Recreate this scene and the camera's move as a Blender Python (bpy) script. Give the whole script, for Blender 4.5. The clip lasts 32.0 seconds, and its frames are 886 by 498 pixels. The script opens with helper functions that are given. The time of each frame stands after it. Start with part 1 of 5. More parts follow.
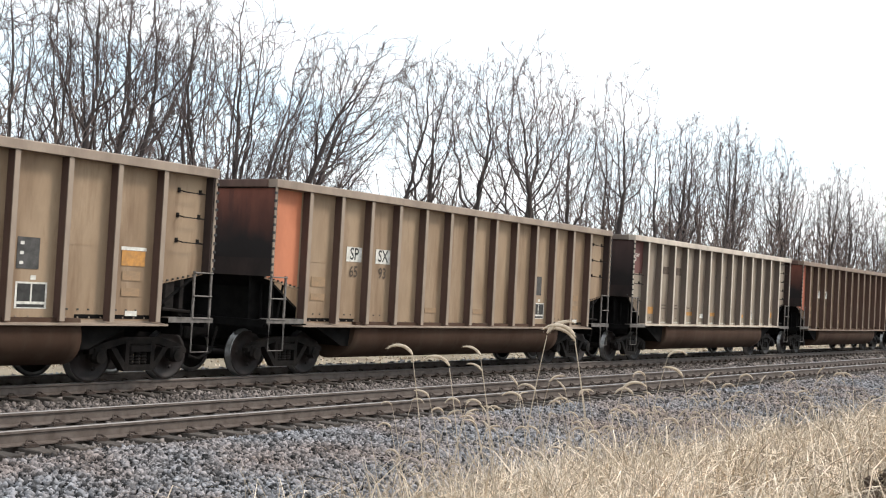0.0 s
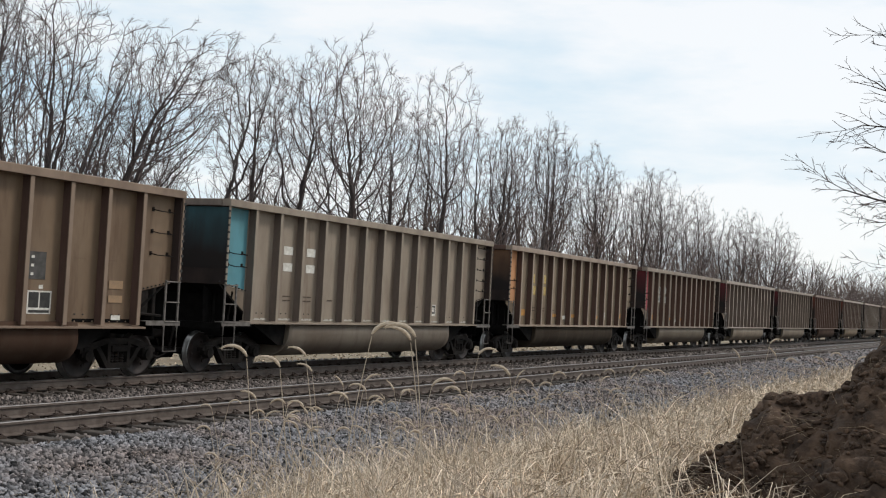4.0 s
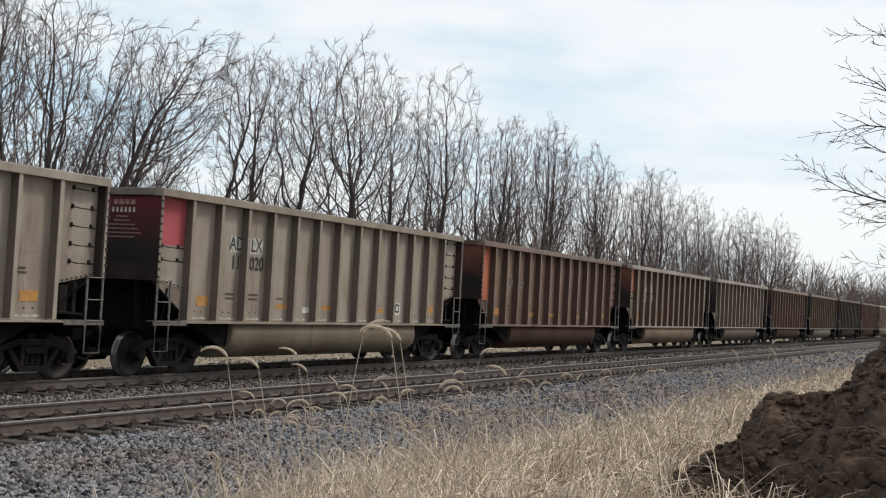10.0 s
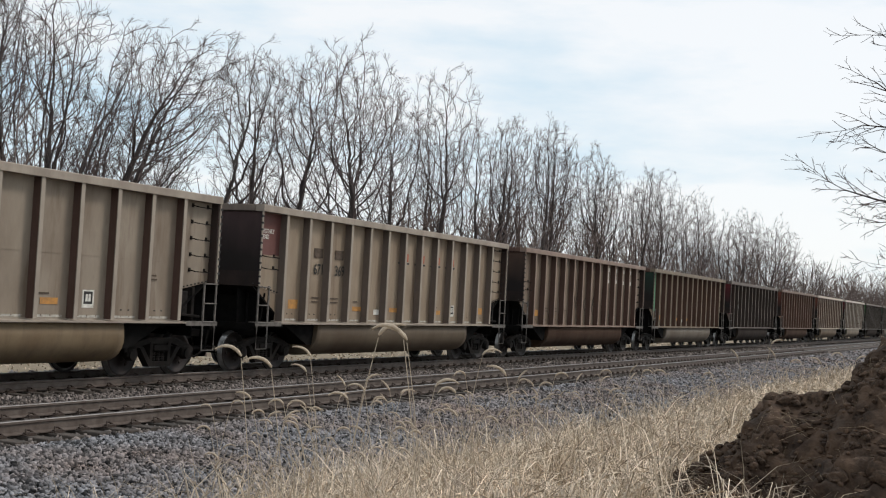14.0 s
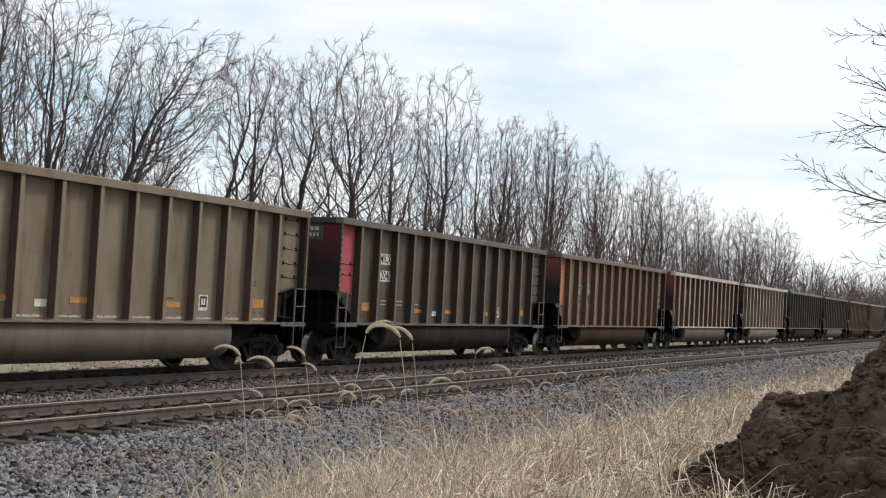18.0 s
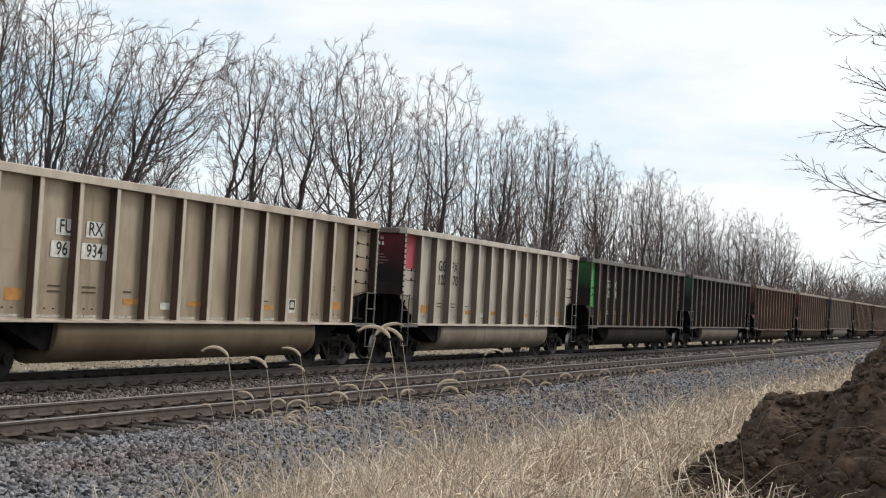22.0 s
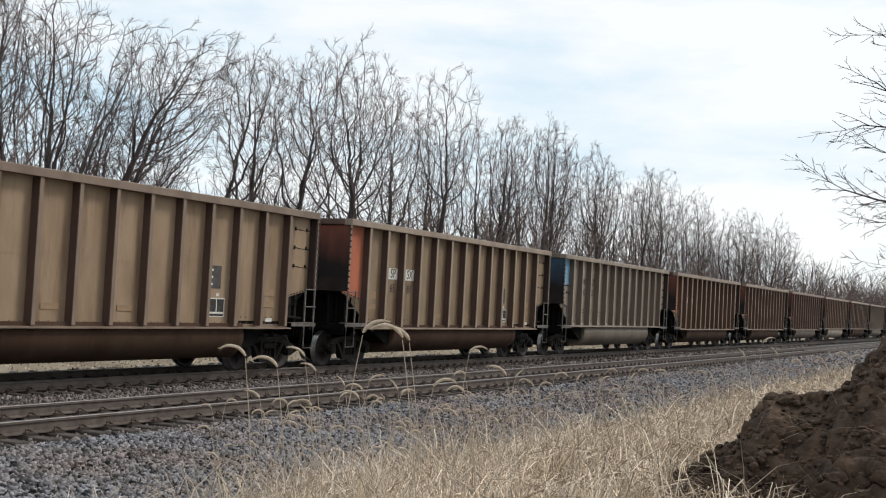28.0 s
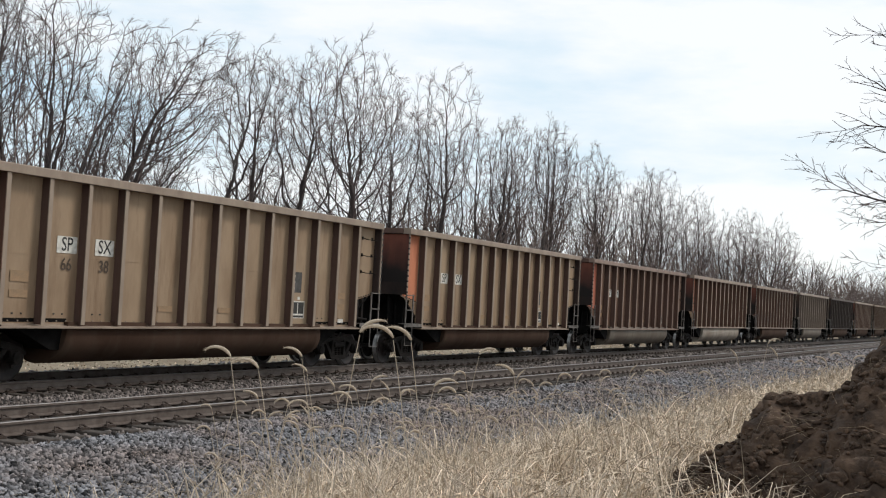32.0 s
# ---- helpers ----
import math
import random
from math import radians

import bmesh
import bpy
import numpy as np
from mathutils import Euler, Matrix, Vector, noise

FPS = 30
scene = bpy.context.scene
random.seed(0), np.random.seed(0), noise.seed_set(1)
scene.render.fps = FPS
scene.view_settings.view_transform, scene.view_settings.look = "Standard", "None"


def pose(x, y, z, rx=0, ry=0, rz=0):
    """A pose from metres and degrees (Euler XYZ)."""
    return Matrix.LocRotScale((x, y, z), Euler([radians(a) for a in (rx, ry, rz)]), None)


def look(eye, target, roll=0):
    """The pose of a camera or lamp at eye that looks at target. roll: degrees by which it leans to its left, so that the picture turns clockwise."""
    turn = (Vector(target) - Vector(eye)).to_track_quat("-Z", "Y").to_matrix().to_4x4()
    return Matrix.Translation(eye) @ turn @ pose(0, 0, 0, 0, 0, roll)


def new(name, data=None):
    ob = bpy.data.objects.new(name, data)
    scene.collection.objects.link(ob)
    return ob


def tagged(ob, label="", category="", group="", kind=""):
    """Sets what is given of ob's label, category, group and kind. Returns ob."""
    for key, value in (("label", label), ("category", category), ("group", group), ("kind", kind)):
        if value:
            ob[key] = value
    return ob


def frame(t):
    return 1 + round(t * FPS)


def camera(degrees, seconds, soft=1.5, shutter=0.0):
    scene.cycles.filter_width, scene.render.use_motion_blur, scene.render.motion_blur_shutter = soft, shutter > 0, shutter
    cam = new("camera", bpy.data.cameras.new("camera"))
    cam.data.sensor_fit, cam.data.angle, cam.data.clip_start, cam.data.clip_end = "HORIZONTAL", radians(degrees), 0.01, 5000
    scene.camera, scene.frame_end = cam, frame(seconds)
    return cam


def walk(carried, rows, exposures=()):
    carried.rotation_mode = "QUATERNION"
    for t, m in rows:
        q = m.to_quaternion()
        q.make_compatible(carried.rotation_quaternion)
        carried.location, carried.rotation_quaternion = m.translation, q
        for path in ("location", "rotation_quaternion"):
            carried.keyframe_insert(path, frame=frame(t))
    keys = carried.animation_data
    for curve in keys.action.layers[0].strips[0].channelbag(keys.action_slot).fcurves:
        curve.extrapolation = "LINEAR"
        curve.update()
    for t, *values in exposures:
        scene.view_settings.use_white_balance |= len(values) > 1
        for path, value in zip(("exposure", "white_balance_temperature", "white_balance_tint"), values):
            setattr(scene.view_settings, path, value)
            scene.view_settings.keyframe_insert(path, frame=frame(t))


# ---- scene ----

# World: x runs along the tracks (away to the right), y away from the camera, z = 0 at the rail tops.
EYE = Vector((0.0, 0.0, 1.936))
cam = camera(39.92, 32.0, soft=1.15)


def aim(yaw, pitch, roll):
    a, b = radians(yaw), radians(pitch)
    way = Vector((math.cos(a) * math.cos(b), math.sin(a) * math.cos(b), math.sin(b)))
    return look(EYE, EYE + way * 10, roll)


CAMERA_ROWS = [(0.0, 34.215, 1.876, 3.086), (0.5, 30.568, 2.084, 3.067), (1.0, 28.712, 2.191, 3.044),
               (1.5, 27.529, 2.245, 3.039), (2.0, 26.11, 2.333, 3.056), (2.5, 25.873, 2.346, 3.04),
               (3.0, 25.91, 2.349, 3.073), (32.0, 25.91, 2.349, 3.073)]
EXPOSURES = [(0.0, 0.66), (0.8, 0.5), (1.8, 0.0), (2.6, -0.1), (14.0, -0.12), (17.5, -0.04), (24.0, -0.05), (32.0, -0.04)]
walk(cam, [(t, aim(a, b, c)) for t, a, b, c in CAMERA_ROWS], EXPOSURES)

# ---- sky and sun: thin bright overcast with a few pale blue gaps, veiled sun behind and to the right ----
SUN_AZ, SUN_EL = radians(-50), radians(46)          # azimuth from +x towards +y
world = bpy.data.worlds.new("sky")
scene.world = world
world.use_nodes = True
wn, wl = world.node_tree.nodes, world.node_tree.links
wn.clear()
w_out = wn.new("ShaderNodeOutputWorld")
w_bg = wn.new("ShaderNodeBackground")
w_sky = wn.new("ShaderNodeTexSky")
w_sky.sky_type, w_sky.sun_disc = "NISHITA", False
w_sky.sun_elevation, w_sky.sun_rotation = SUN_EL, radians(90) - SUN_AZ
w_tc = wn.new("ShaderNodeTexCoord")
w_map = wn.new("ShaderNodeMapping")
w_map.inputs["Scale"].default_value = (1.6, 1.6, 6.5)
w_n = wn.new("ShaderNodeTexNoise")
w_n.inputs["Scale"].default_value, w_n.inputs["Detail"].default_value, w_n.inputs["Roughness"].default_value = 2.3, 7, 0.55
w_r = wn.new("ShaderNodeValToRGB")
w_r.color_ramp.elements[0].position, w_r.color_ramp.elements[0].color = 0.36, (6.9, 8.5, 9.6, 1)
w_r.color_ramp.elements[1].position, w_r.color_ramp.elements[1].color = 0.59, (10.1, 10.3, 10.45, 1)
w_mix = wn.new("ShaderNodeMix")
w_mix.data_type = "RGBA"
w_mix.inputs[0].default_value = 0.85           # how much of the sky the cloud veil covers
wl.new(w_tc.outputs["Generated"], w_map.inputs["Vector"])
wl.new(w_map.outputs[0], w_n.inputs["Vector"])
wl.new(w_n.outputs[0], w_r.inputs[0])
wl.new(w_r.outputs[0], w_mix.inputs[7])
wl.new(w_sky.outputs[0], w_mix.inputs[6])
wl.new(w_mix.outputs[2], w_bg.inputs[0])
wl.new(w_bg.outputs[0], w_out.inputs[0])
w_bg.inputs[1].default_value = 0.11

sun = new("sun", bpy.data.lights.new("sun", "SUN"))
sun.data.energy, sun.data.angle, sun.data.color = 1.9, radians(12), (1.0, 0.93, 0.85)
sun.matrix_world = look((math.cos(SUN_AZ) * math.cos(SUN_EL) * 50, math.sin(SUN_AZ) * math.cos(SUN_EL) * 50, math.sin(SUN_EL) * 50), (0, 0, 0))


# ---- materials ----
def mat(name, base, rough=0.85, metal=0.0, dark=None, scale=3.0, fine=30.0, spread=0.5, bump=0.15, bump_scale=40.0,
        per="", vary=0.25, streak=1.0, grime=None, grime_at=(0.5, 0.75), spec=0.3):
    """A worn surface: broad stains, fine grain, relief; per: object or island, for shades from piece to piece."""
    m = bpy.data.materials.new(name)
    m.use_nodes = True
    n, l = m.node_tree.nodes, m.node_tree.links
    b = n["Principled BSDF"]
    b.inputs["Roughness"].default_value, b.inputs["Metallic"].default_value = rough, metal
    b.inputs["Specular IOR Level"].default_value = spec
    tc = n.new("ShaderNodeTexCoord")
    mp = n.new("ShaderNodeMapping")
    mp.inputs["Scale"].default_value = (1, 1, 1 / streak)
    l.new(tc.outputs["Object"], mp.inputs["Vector"])
    big, small = n.new("ShaderNodeTexNoise"), n.new("ShaderNodeTexNoise")
    for node, sc, det in ((big, scale, 5), (small, fine, 3)):
        node.inputs["Scale"].default_value, node.inputs["Detail"].default_value = sc, det
        l.new(mp.outputs[0], node.inputs["Vector"])
    ramp = n.new("ShaderNodeValToRGB")
    e = ramp.color_ramp.elements
    d = dark or tuple(c * (1 - spread) for c in base)
    e[0].position, e[0].color = 0.33, (*d, 1)
    e[1].position, e[1].color = 0.62, (*base, 1)
    l.new(big.outputs[0], ramp.inputs[0])
    col = ramp.outputs[0]

    def shade(fac_out, lo, hi, c):
        mr = n.new("ShaderNodeMapRange")
        mr.inputs[1].default_value, mr.inputs[2].default_value = (0.3, 0.7) if fac_out is small.outputs[0] else (0, 1)
        mr.inputs[3].default_value, mr.inputs[4].default_value = lo, hi
        l.new(fac_out, mr.inputs[0])
        mx = n.new("ShaderNodeVectorMath")
        mx.operation = "SCALE"
        l.new(c, mx.inputs[0])
        l.new(mr.outputs[0], mx.inputs["Scale"])
        return mx.outputs[0]
    col = shade(small.outputs[0], 1 - vary * 0.6, 1 + vary * 0.6, col)
    if per == "island":
        col = shade(n.new("ShaderNodeNewGeometry").outputs["Random Per Island"], 1 - vary * 1.6, 1 + vary * 1.6, col)
    elif per == "object":
        col = shade(n.new("ShaderNodeObjectInfo").outputs["Random"], 1 - vary, 1 + vary, col)
    if grime:
        g = n.new("ShaderNodeTexNoise")
        gm = n.new("ShaderNodeMapping")
        gm.inputs["Scale"].default_value = (2.2, 2.2, 0.35)
        gm.inputs["Location"].default_value = (3.1, 1.7, 0.4)
        l.new(tc.outputs["Object"], gm.inputs["Vector"])
        l.new(gm.outputs[0], g.inputs["Vector"])
        g.inputs["Scale"].default_value, g.inputs["Detail"].default_value, g.inputs["Roughness"].default_value = 1.3, 8, 0.65
        gr = n.new("ShaderNodeMapRange")
        gr.inputs[1].default_value, gr.inputs[2].default_value = grime_at
        l.new(g.outputs[0], gr.inputs[0])
        mx = n.new("ShaderNodeMix")
        mx.data_type = "RGBA"
        mx.inputs[7].default_value = (*grime, 1)
        l.new(gr.outputs[0], mx.inputs[0])
        l.new(col, mx.inputs[6])
        col = mx.outputs[2]
    l.new(col, b.inputs["Base Color"])
    if bump:
        bn, bt = n.new("ShaderNodeBump"), n.new("ShaderNodeTexNoise")
        bt.inputs["Scale"].default_value, bt.inputs["Detail"].default_value = bump_scale, 4
        l.new(tc.outputs["Object"], bt.inputs["Vector"])
        bn.inputs["Strength"].default_value, bn.inputs["Distance"].default_value = bump, 0.02
        l.new(bt.outputs[0], bn.inputs["Height"])
        l.new(bn.outputs[0], b.inputs["Normal"])
    return m


M_GROUND = mat("field_soil", (0.30, 0.255, 0.19), 0.95, dark=(0.19, 0.15, 0.105), scale=0.8, fine=18, bump=0.6, bump_scale=14)
M_BALLAST = mat("ballast_bed", (0.12, 0.11, 0.11), 0.9, dark=(0.045, 0.04, 0.04), scale=16, fine=45, bump=1.0, bump_scale=22)
M_STONE = mat("ballast_stone", (0.158, 0.155, 0.162), 0.85, dark=(0.165, 0.128, 0.112), scale=0.55, fine=60, per="island", vary=0.62, bump=0.2)
M_STONE2 = mat("brown_ballast_stone", (0.19, 0.16, 0.145), 0.88, dark=(0.09, 0.074, 0.065), scale=1.1, fine=60, per="island", vary=0.42, bump=0.2)
M_RAIL = mat("rail_steel", (0.135, 0.108, 0.092), 0.65, 0.2, dark=(0.085, 0.064, 0.053), scale=6, fine=50, bump=0.1)
M_RAILHEAD = mat("rail_head", (0.26, 0.245, 0.235), 0.45, 0.85, dark=(0.22, 0.2, 0.19), scale=4, bump=0.02)
M_TIE = mat("tie_wood", (0.075, 0.06, 0.05), 0.9, dark=(0.035, 0.03, 0.026), scale=5, fine=35, per="object", bump=0.5, bump_scale=18)
M_PLATE = mat("tie_plate", (0.07, 0.05, 0.04), 0.75, 0.3, scale=9, bump=0.2)
M_BARK = mat("bark", (0.08, 0.064, 0.060), 0.95, dark=(0.036, 0.029, 0.028), scale=3, fine=22, streak=4, bump=0.6, bump_scale=20)
M_TWIG = mat("twig", (0.135, 0.105, 0.10), 0.95, dark=(0.07, 0.054, 0.051), scale=0.5, fine=10, per="object", vary=0.2, bump=0)
M_BRUSH = mat("brush_twig", (0.17, 0.13, 0.115), 0.95, dark=(0.09, 0.07, 0.062), scale=0.3, fine=8, per="island", vary=0.2, bump=0)
M_GRASS = mat("dry_grass", (0.67, 0.555, 0.435), 0.75, dark=(0.41, 0.315, 0.215), scale=0.9, fine=14, per="island", vary=0.36, bump=0)
M_STRAW = mat("muddy_straw", (0.30, 0.235, 0.16), 0.85, dark=(0.16, 0.115, 0.075), scale=1.5, fine=20, per="island", vary=0.4, bump=0)
M_SEED = mat("foxtail_seed", (0.52, 0.43, 0.335), 0.9, dark=(0.38, 0.30, 0.22), scale=30, fine=120, bump=0)
M_CLOD = mat("clay_clod", (0.086, 0.053, 0.034), 0.95, dark=(0.034, 0.022, 0.0155), scale=4.5, fine=30, vary=0.45, bump=1.0, bump_scale=24)
M_CLOD2 = mat("clay_lump", (0.090, 0.055, 0.035), 0.95, dark=(0.036, 0.023, 0.016), scale=5, fine=40, per="island", vary=0.24, bump=1.0, bump_scale=50)
# near-black: shade of the recesses under the car ends, put in the colour
M_BLACK = mat("shade_black_steel", (0.010, 0.009, 0.0085), 0.9, 0.0, scale=5, bump=0.1, spec=0.06)
M_TRUCK = mat("truck_iron", (0.020, 0.016, 0.014), 0.75, 0.15, dark=(0.008, 0.007, 0.006), scale=6, fine=40, bump=0.25, spec=0.12)
M_WHEEL = mat("wheel_steel", (0.025, 0.018, 0.016), 0.55, 0.3, dark=(0.012, 0.009, 0.008), scale=7, bump=0.1)
M_TREAD = mat("wheel_tread", (0.30, 0.29, 0.28), 0.35, 0.8, scale=5, bump=0)
M_GALV = mat("galvanised_bar", (0.17, 0.15, 0.135), 0.6, 0.2, dark=(0.09, 0.08, 0.07), scale=8, bump=0)
M_GREYBOX = mat("grey_brake_box", (0.085, 0.08, 0.075), 0.7, scale=6)
M_WHITE = mat("white_stencil", (0.70, 0.68, 0.62), 0.8, dark=(0.48, 0.45, 0.4), scale=9, fine=60, bump=0)
M_DARKINK = mat("dark_stencil", (0.05, 0.048, 0.045), 0.8, scale=9, bump=0)
M_ORANGE = mat("orange_stencil", (0.52, 0.25, 0.07), 0.8, dark=(0.34, 0.18, 0.07), scale=9, bump=0)
M_REDINK = mat("red_stencil", (0.42, 0.12, 0.07), 0.8, scale=9, bump=0)
M_COAL = mat("coal_dust", (0.03, 0.028, 0.027), 0.9, scale=9, bump=0.5)


# ---- mesh helpers ----
def to_mesh(name, bm, *mats):
    me = bpy.data.meshes.new(name)
    bm.to_mesh(me)
    bm.free()
    for m in mats:
        me.materials.append(m)
    return me


def child(name, me, parent, label="", m=None):
    ob = new(name, me)
    ob.parent = parent
    if m is not None:
        ob.matrix_basis = m
    if label:
        ob["label"] = label
    return ob


def part(name, bm, material, parent, label="", m=None):
    mats = material if isinstance(material, (tuple, list)) else (material,)
    return child(name, to_mesh(name, bm, *mats), parent, label, m)


def box(bm, x0, x1, y0, y1, z0, z1, mi=0, bev=0.0):
    v = [bm.verts.new((x, y, z)) for x in (x0, x1) for y in (y0, y1) for z in (z0, z1)]
    fs = [bm.faces.new([v[i] for i in q]) for q in ((0, 1, 3, 2), (4, 6, 7, 5), (0, 4, 5, 1), (2, 3, 7, 6), (0, 2, 6, 4), (1, 5, 7, 3))]
    for f in fs:
        f.material_index = mi
    if bev:
        bmesh.ops.bevel(bm, geom=list({e for f in fs for e in f.edges}), offset=bev, segments=1, affect="EDGES")
    return fs


def prism(bm, pts, axis, a, b, mi=0):
    """Extrude a closed outline between a and b along an axis; pts are in the two other axes, in order."""
    def at(p, t):
        q = list(p)
        q.insert(axis, t)
        return q
    va, vb = [bm.verts.new(at(p, a)) for p in pts], [bm.verts.new(at(p, b)) for p in pts]
    fs = [bm.faces.new(va), bm.faces.new(vb[::-1])]
    for i in range(len(pts)):
        j = (i + 1) % len(pts)
        fs.append(bm.faces.new((va[i], vb[i], vb[j], va[j])))
    for f in fs:
        f.material_index = mi
    bmesh.ops.recalc_face_normals(bm, faces=fs)
    return fs


def rod(bm, pts, r, sides=6, mi=0):
    """A round bar along a run of points."""
    pts = [Vector(p) for p in pts]
    rs = r if isinstance(r, (list, tuple)) else [r] * len(pts)
    rings = []
    for i, p in enumerate(pts):
        d = (pts[min(i + 1, len(pts) - 1)] - pts[max(i - 1, 0)]).normalized()
        a = d.orthogonal().normalized()
        b = d.cross(a)
        rings.append([bm.verts.new(p + (a * math.cos(k * math.tau / sides) + b * math.sin(k * math.tau / sides)) * rs[i]) for k in range(sides)])
    for i in range(len(pts) - 1):
        # match the start of the rings so that the tube does not twist
        q = rings[i + 1]
        o = min(range(sides), key=lambda k: (q[k].co - rings[i][0].co).length)
        rings[i + 1] = q = q[o:] + q[:o]
        for k in range(sides):
            bm.faces.new((rings[i][k], rings[i][(k + 1) % sides], q[(k + 1) % sides], q[k])).material_index = mi
    bm.faces.new(rings[0][::-1]).material_index = mi
    bm.faces.new(rings[-1]).material_index = mi


def lathe(bm, prof, axis_pt, sides=24, mi=0):
    """Turn a profile of (radius, y) about the y axis through axis_pt."""
    rings = [[bm.verts.new((axis_pt[0] + r * math.cos(k * math.tau / sides), axis_pt[1] + y, axis_pt[2] + r * math.sin(k * math.tau / sides))) for k in range(sides)] for r, y in prof]
    for i in range(len(rings) - 1):
        for k in range(sides):
            bm.faces.new((rings[i][k], rings[i][(k + 1) % sides], rings[i + 1][(k + 1) % sides], rings[i + 1][k])).material_index = mi
    bm.faces.new(rings[0]).material_index = mi
    bm.faces.new(rings[-1][::-1]).material_index = mi


def soup(name, verts, faces, *mats):
    """A mesh from arrays; faces is an (n, k) array."""
    me = bpy.data.meshes.new(name)
    verts, faces = np.asarray(verts, np.float32), np.asarray(faces, np.int32)
    n, k = faces.shape
    me.vertices.add(len(verts))
    me.vertices.foreach_set("co", verts.ravel())
    me.loops.add(n * k)
    me.loops.foreach_set("vertex_index", faces.ravel())
    me.polygons.add(n)
    me.polygons.foreach_set("loop_start", np.arange(0, n * k, k, dtype=np.int32))
    me.update(calc_edges=True)
    for m in mats:
        me.materials.append(m)
    return me


# ---- ground: one sheet, with the raised track bed across it ----
PROFILE_Y = np.array([-3000, -200, -30, 0, 3, 5.5, 7.4, 8.2, 10.9, 11.4, 20.4, 22.3, 24.5, 32, 60, 300, 3000], float)
PROFILE_Z = np.array([0.5, 0.5, 0.5, 0.4, 0.18, -0.2, -0.52, -0.54, -0.27, -0.245, -0.235, -0.75, -0.8, -0.4, -0.1, 0.3, 0.5], float)


def ground_z(x, y):
    z = float(np.interp(y, PROFILE_Y, PROFILE_Z))
    soft = min(1.0, max(0.0, (7.6 - y) / 2)) if y < 15 else min(1.0, max(0.0, (y - 21.5) / 3))
    return z + soft * 0.22 * noise.noise(Vector((x * 0.25, y * 0.25, 0.0))) + soft * 0.07 * noise.noise(Vector((x * 1.1, y * 1.1, 3.0)))


def bed_z(x, y):
    return ground_z(x, y) + 0.03 * noise.noise(Vector((x * 0.9, y * 0.9, 7.0)))


def sheet(name, xs, ys, zf, material):
    v = [(x, y, zf(x, y)) for x in xs for y in ys]
    ny = len(ys)
    f = [(i * ny + j, (i + 1) * ny + j, (i + 1) * ny + j + 1, i * ny + j + 1) for i in range(len(xs) - 1) for j in range(ny - 1)]
    me = soup(name, v, f, *material)
    me.polygons.foreach_set("use_smooth", [True] * len(me.polygons))
    return new(name, me)


xs = [-3000, -800, -200, -60, -20, -5] + list(np.arange(0, 60, 0.6)) + list(np.arange(60, 200, 4)) + [220, 300, 500, 1000, 3000]
ys = [-3000, -800, -200, -60, -30, -15, -8, -4] + list(np.arange(-2, 27, 0.45)) + [28, 30, 33, 37, 42, 50, 60, 90, 150, 300, 800, 3000]
ground = tagged(sheet("ground", xs, ys, lambda x, y: ground_z(x, y) - (0.06 if 7.8 < y < 22 else 0), (M_GROUND,)),
                "dry brown earth with winter grass beside the railway", "ground", kind="structure")
bx = [-60, -20, -5] + list(np.arange(0, 80, 0.5)) + list(np.arange(80, 400, 8)) + [500, 1000, 3000]
by = list(np.arange(7.7, 22.6, 0.35))
bed = tagged(sheet("ballast_bed", bx, by, lambda x, y: bed_z(x, y) - 0.035 - (0.5 if y > 22.2 else 0) - (0.12 if y < 7.9 else 0), (M_BALLAST,)),
             "grey crushed-stone track bed of the two tracks", "track bed", kind="structure")

# ---- tracks ----
TRACKS = {"near": 12.965, "far": 17.605}
GAUGE = 0.7525


def rail_mesh(x0, x1):
    bm = bmesh.new()
    prof = [(-0.075, -0.185), (0.075, -0.185), (0.075, -0.172), (0.012, -0.15), (0.010, -0.05), (0.036, -0.038), (0.036, -0.008), (0.028, 0.0), (-0.028, 0.0), (-0.036, -0.008), (-0.036, -0.038), (-0.010, -0.05), (-0.012, -0.15), (-0.075, -0.172)]
    cuts = [x0] + list(range(int(x0) + 10, int(x1), 10)) + [x1]
    for a, b in zip(cuts[:-1], cuts[1:]):
        for f in prism(bm, prof, 0, a, b):
            c = f.calc_center_median()
            f.material_index = 1 if c.z > -0.012 else 0
    bmesh.ops.remove_doubles(bm, verts=bm.verts, dist=0.0005)
    return to_mesh("rail", bm, M_RAIL, M_RAILHEAD)


def tie_mesh():
    bm = bmesh.new()
    box(bm, -0.115, 0.115, -1.3, 1.3, -0.37, -0.19, bev=0.012)
    return to_mesh("tie", bm, M_TIE)


def fastening_mesh():
    """A tie plate with rail clips and spikes on both sides of the rail foot."""
    bm = bmesh.new()
    box(bm, -0.1, 0.1, -0.18, 0.18, -0.192, -0.182)
    for s in (-1, 1):
        prism(bm, [(-0.09, -0.184), (0.09, -0.184), (0.075, -0.155), (-0.03, -0.15)], 1, min(s * 0.076, s * 0.17), max(s * 0.076, s * 0.17))
    for s in (-1, 1):
        for dx in (-0.055, 0.055):
            box(bm, dx - 0.012, dx + 0.012, s * 0.105 - 0.02, s * 0.105 + 0.02, -0.182, -0.15)
        rod(bm, [(-0.07, s * 0.135, -0.17), (-0.02, s * 0.08, -0.12), (0.04, s * 0.085, -0.125), (0.08, s * 0.135, -0.165)], 0.014, 5)
    return to_mesh("tie_plate", bm, M_PLATE)


RAIL_ME, TIE_ME, FAST_ME = rail_mesh(-40, 900), tie_mesh(), fastening_mesh()


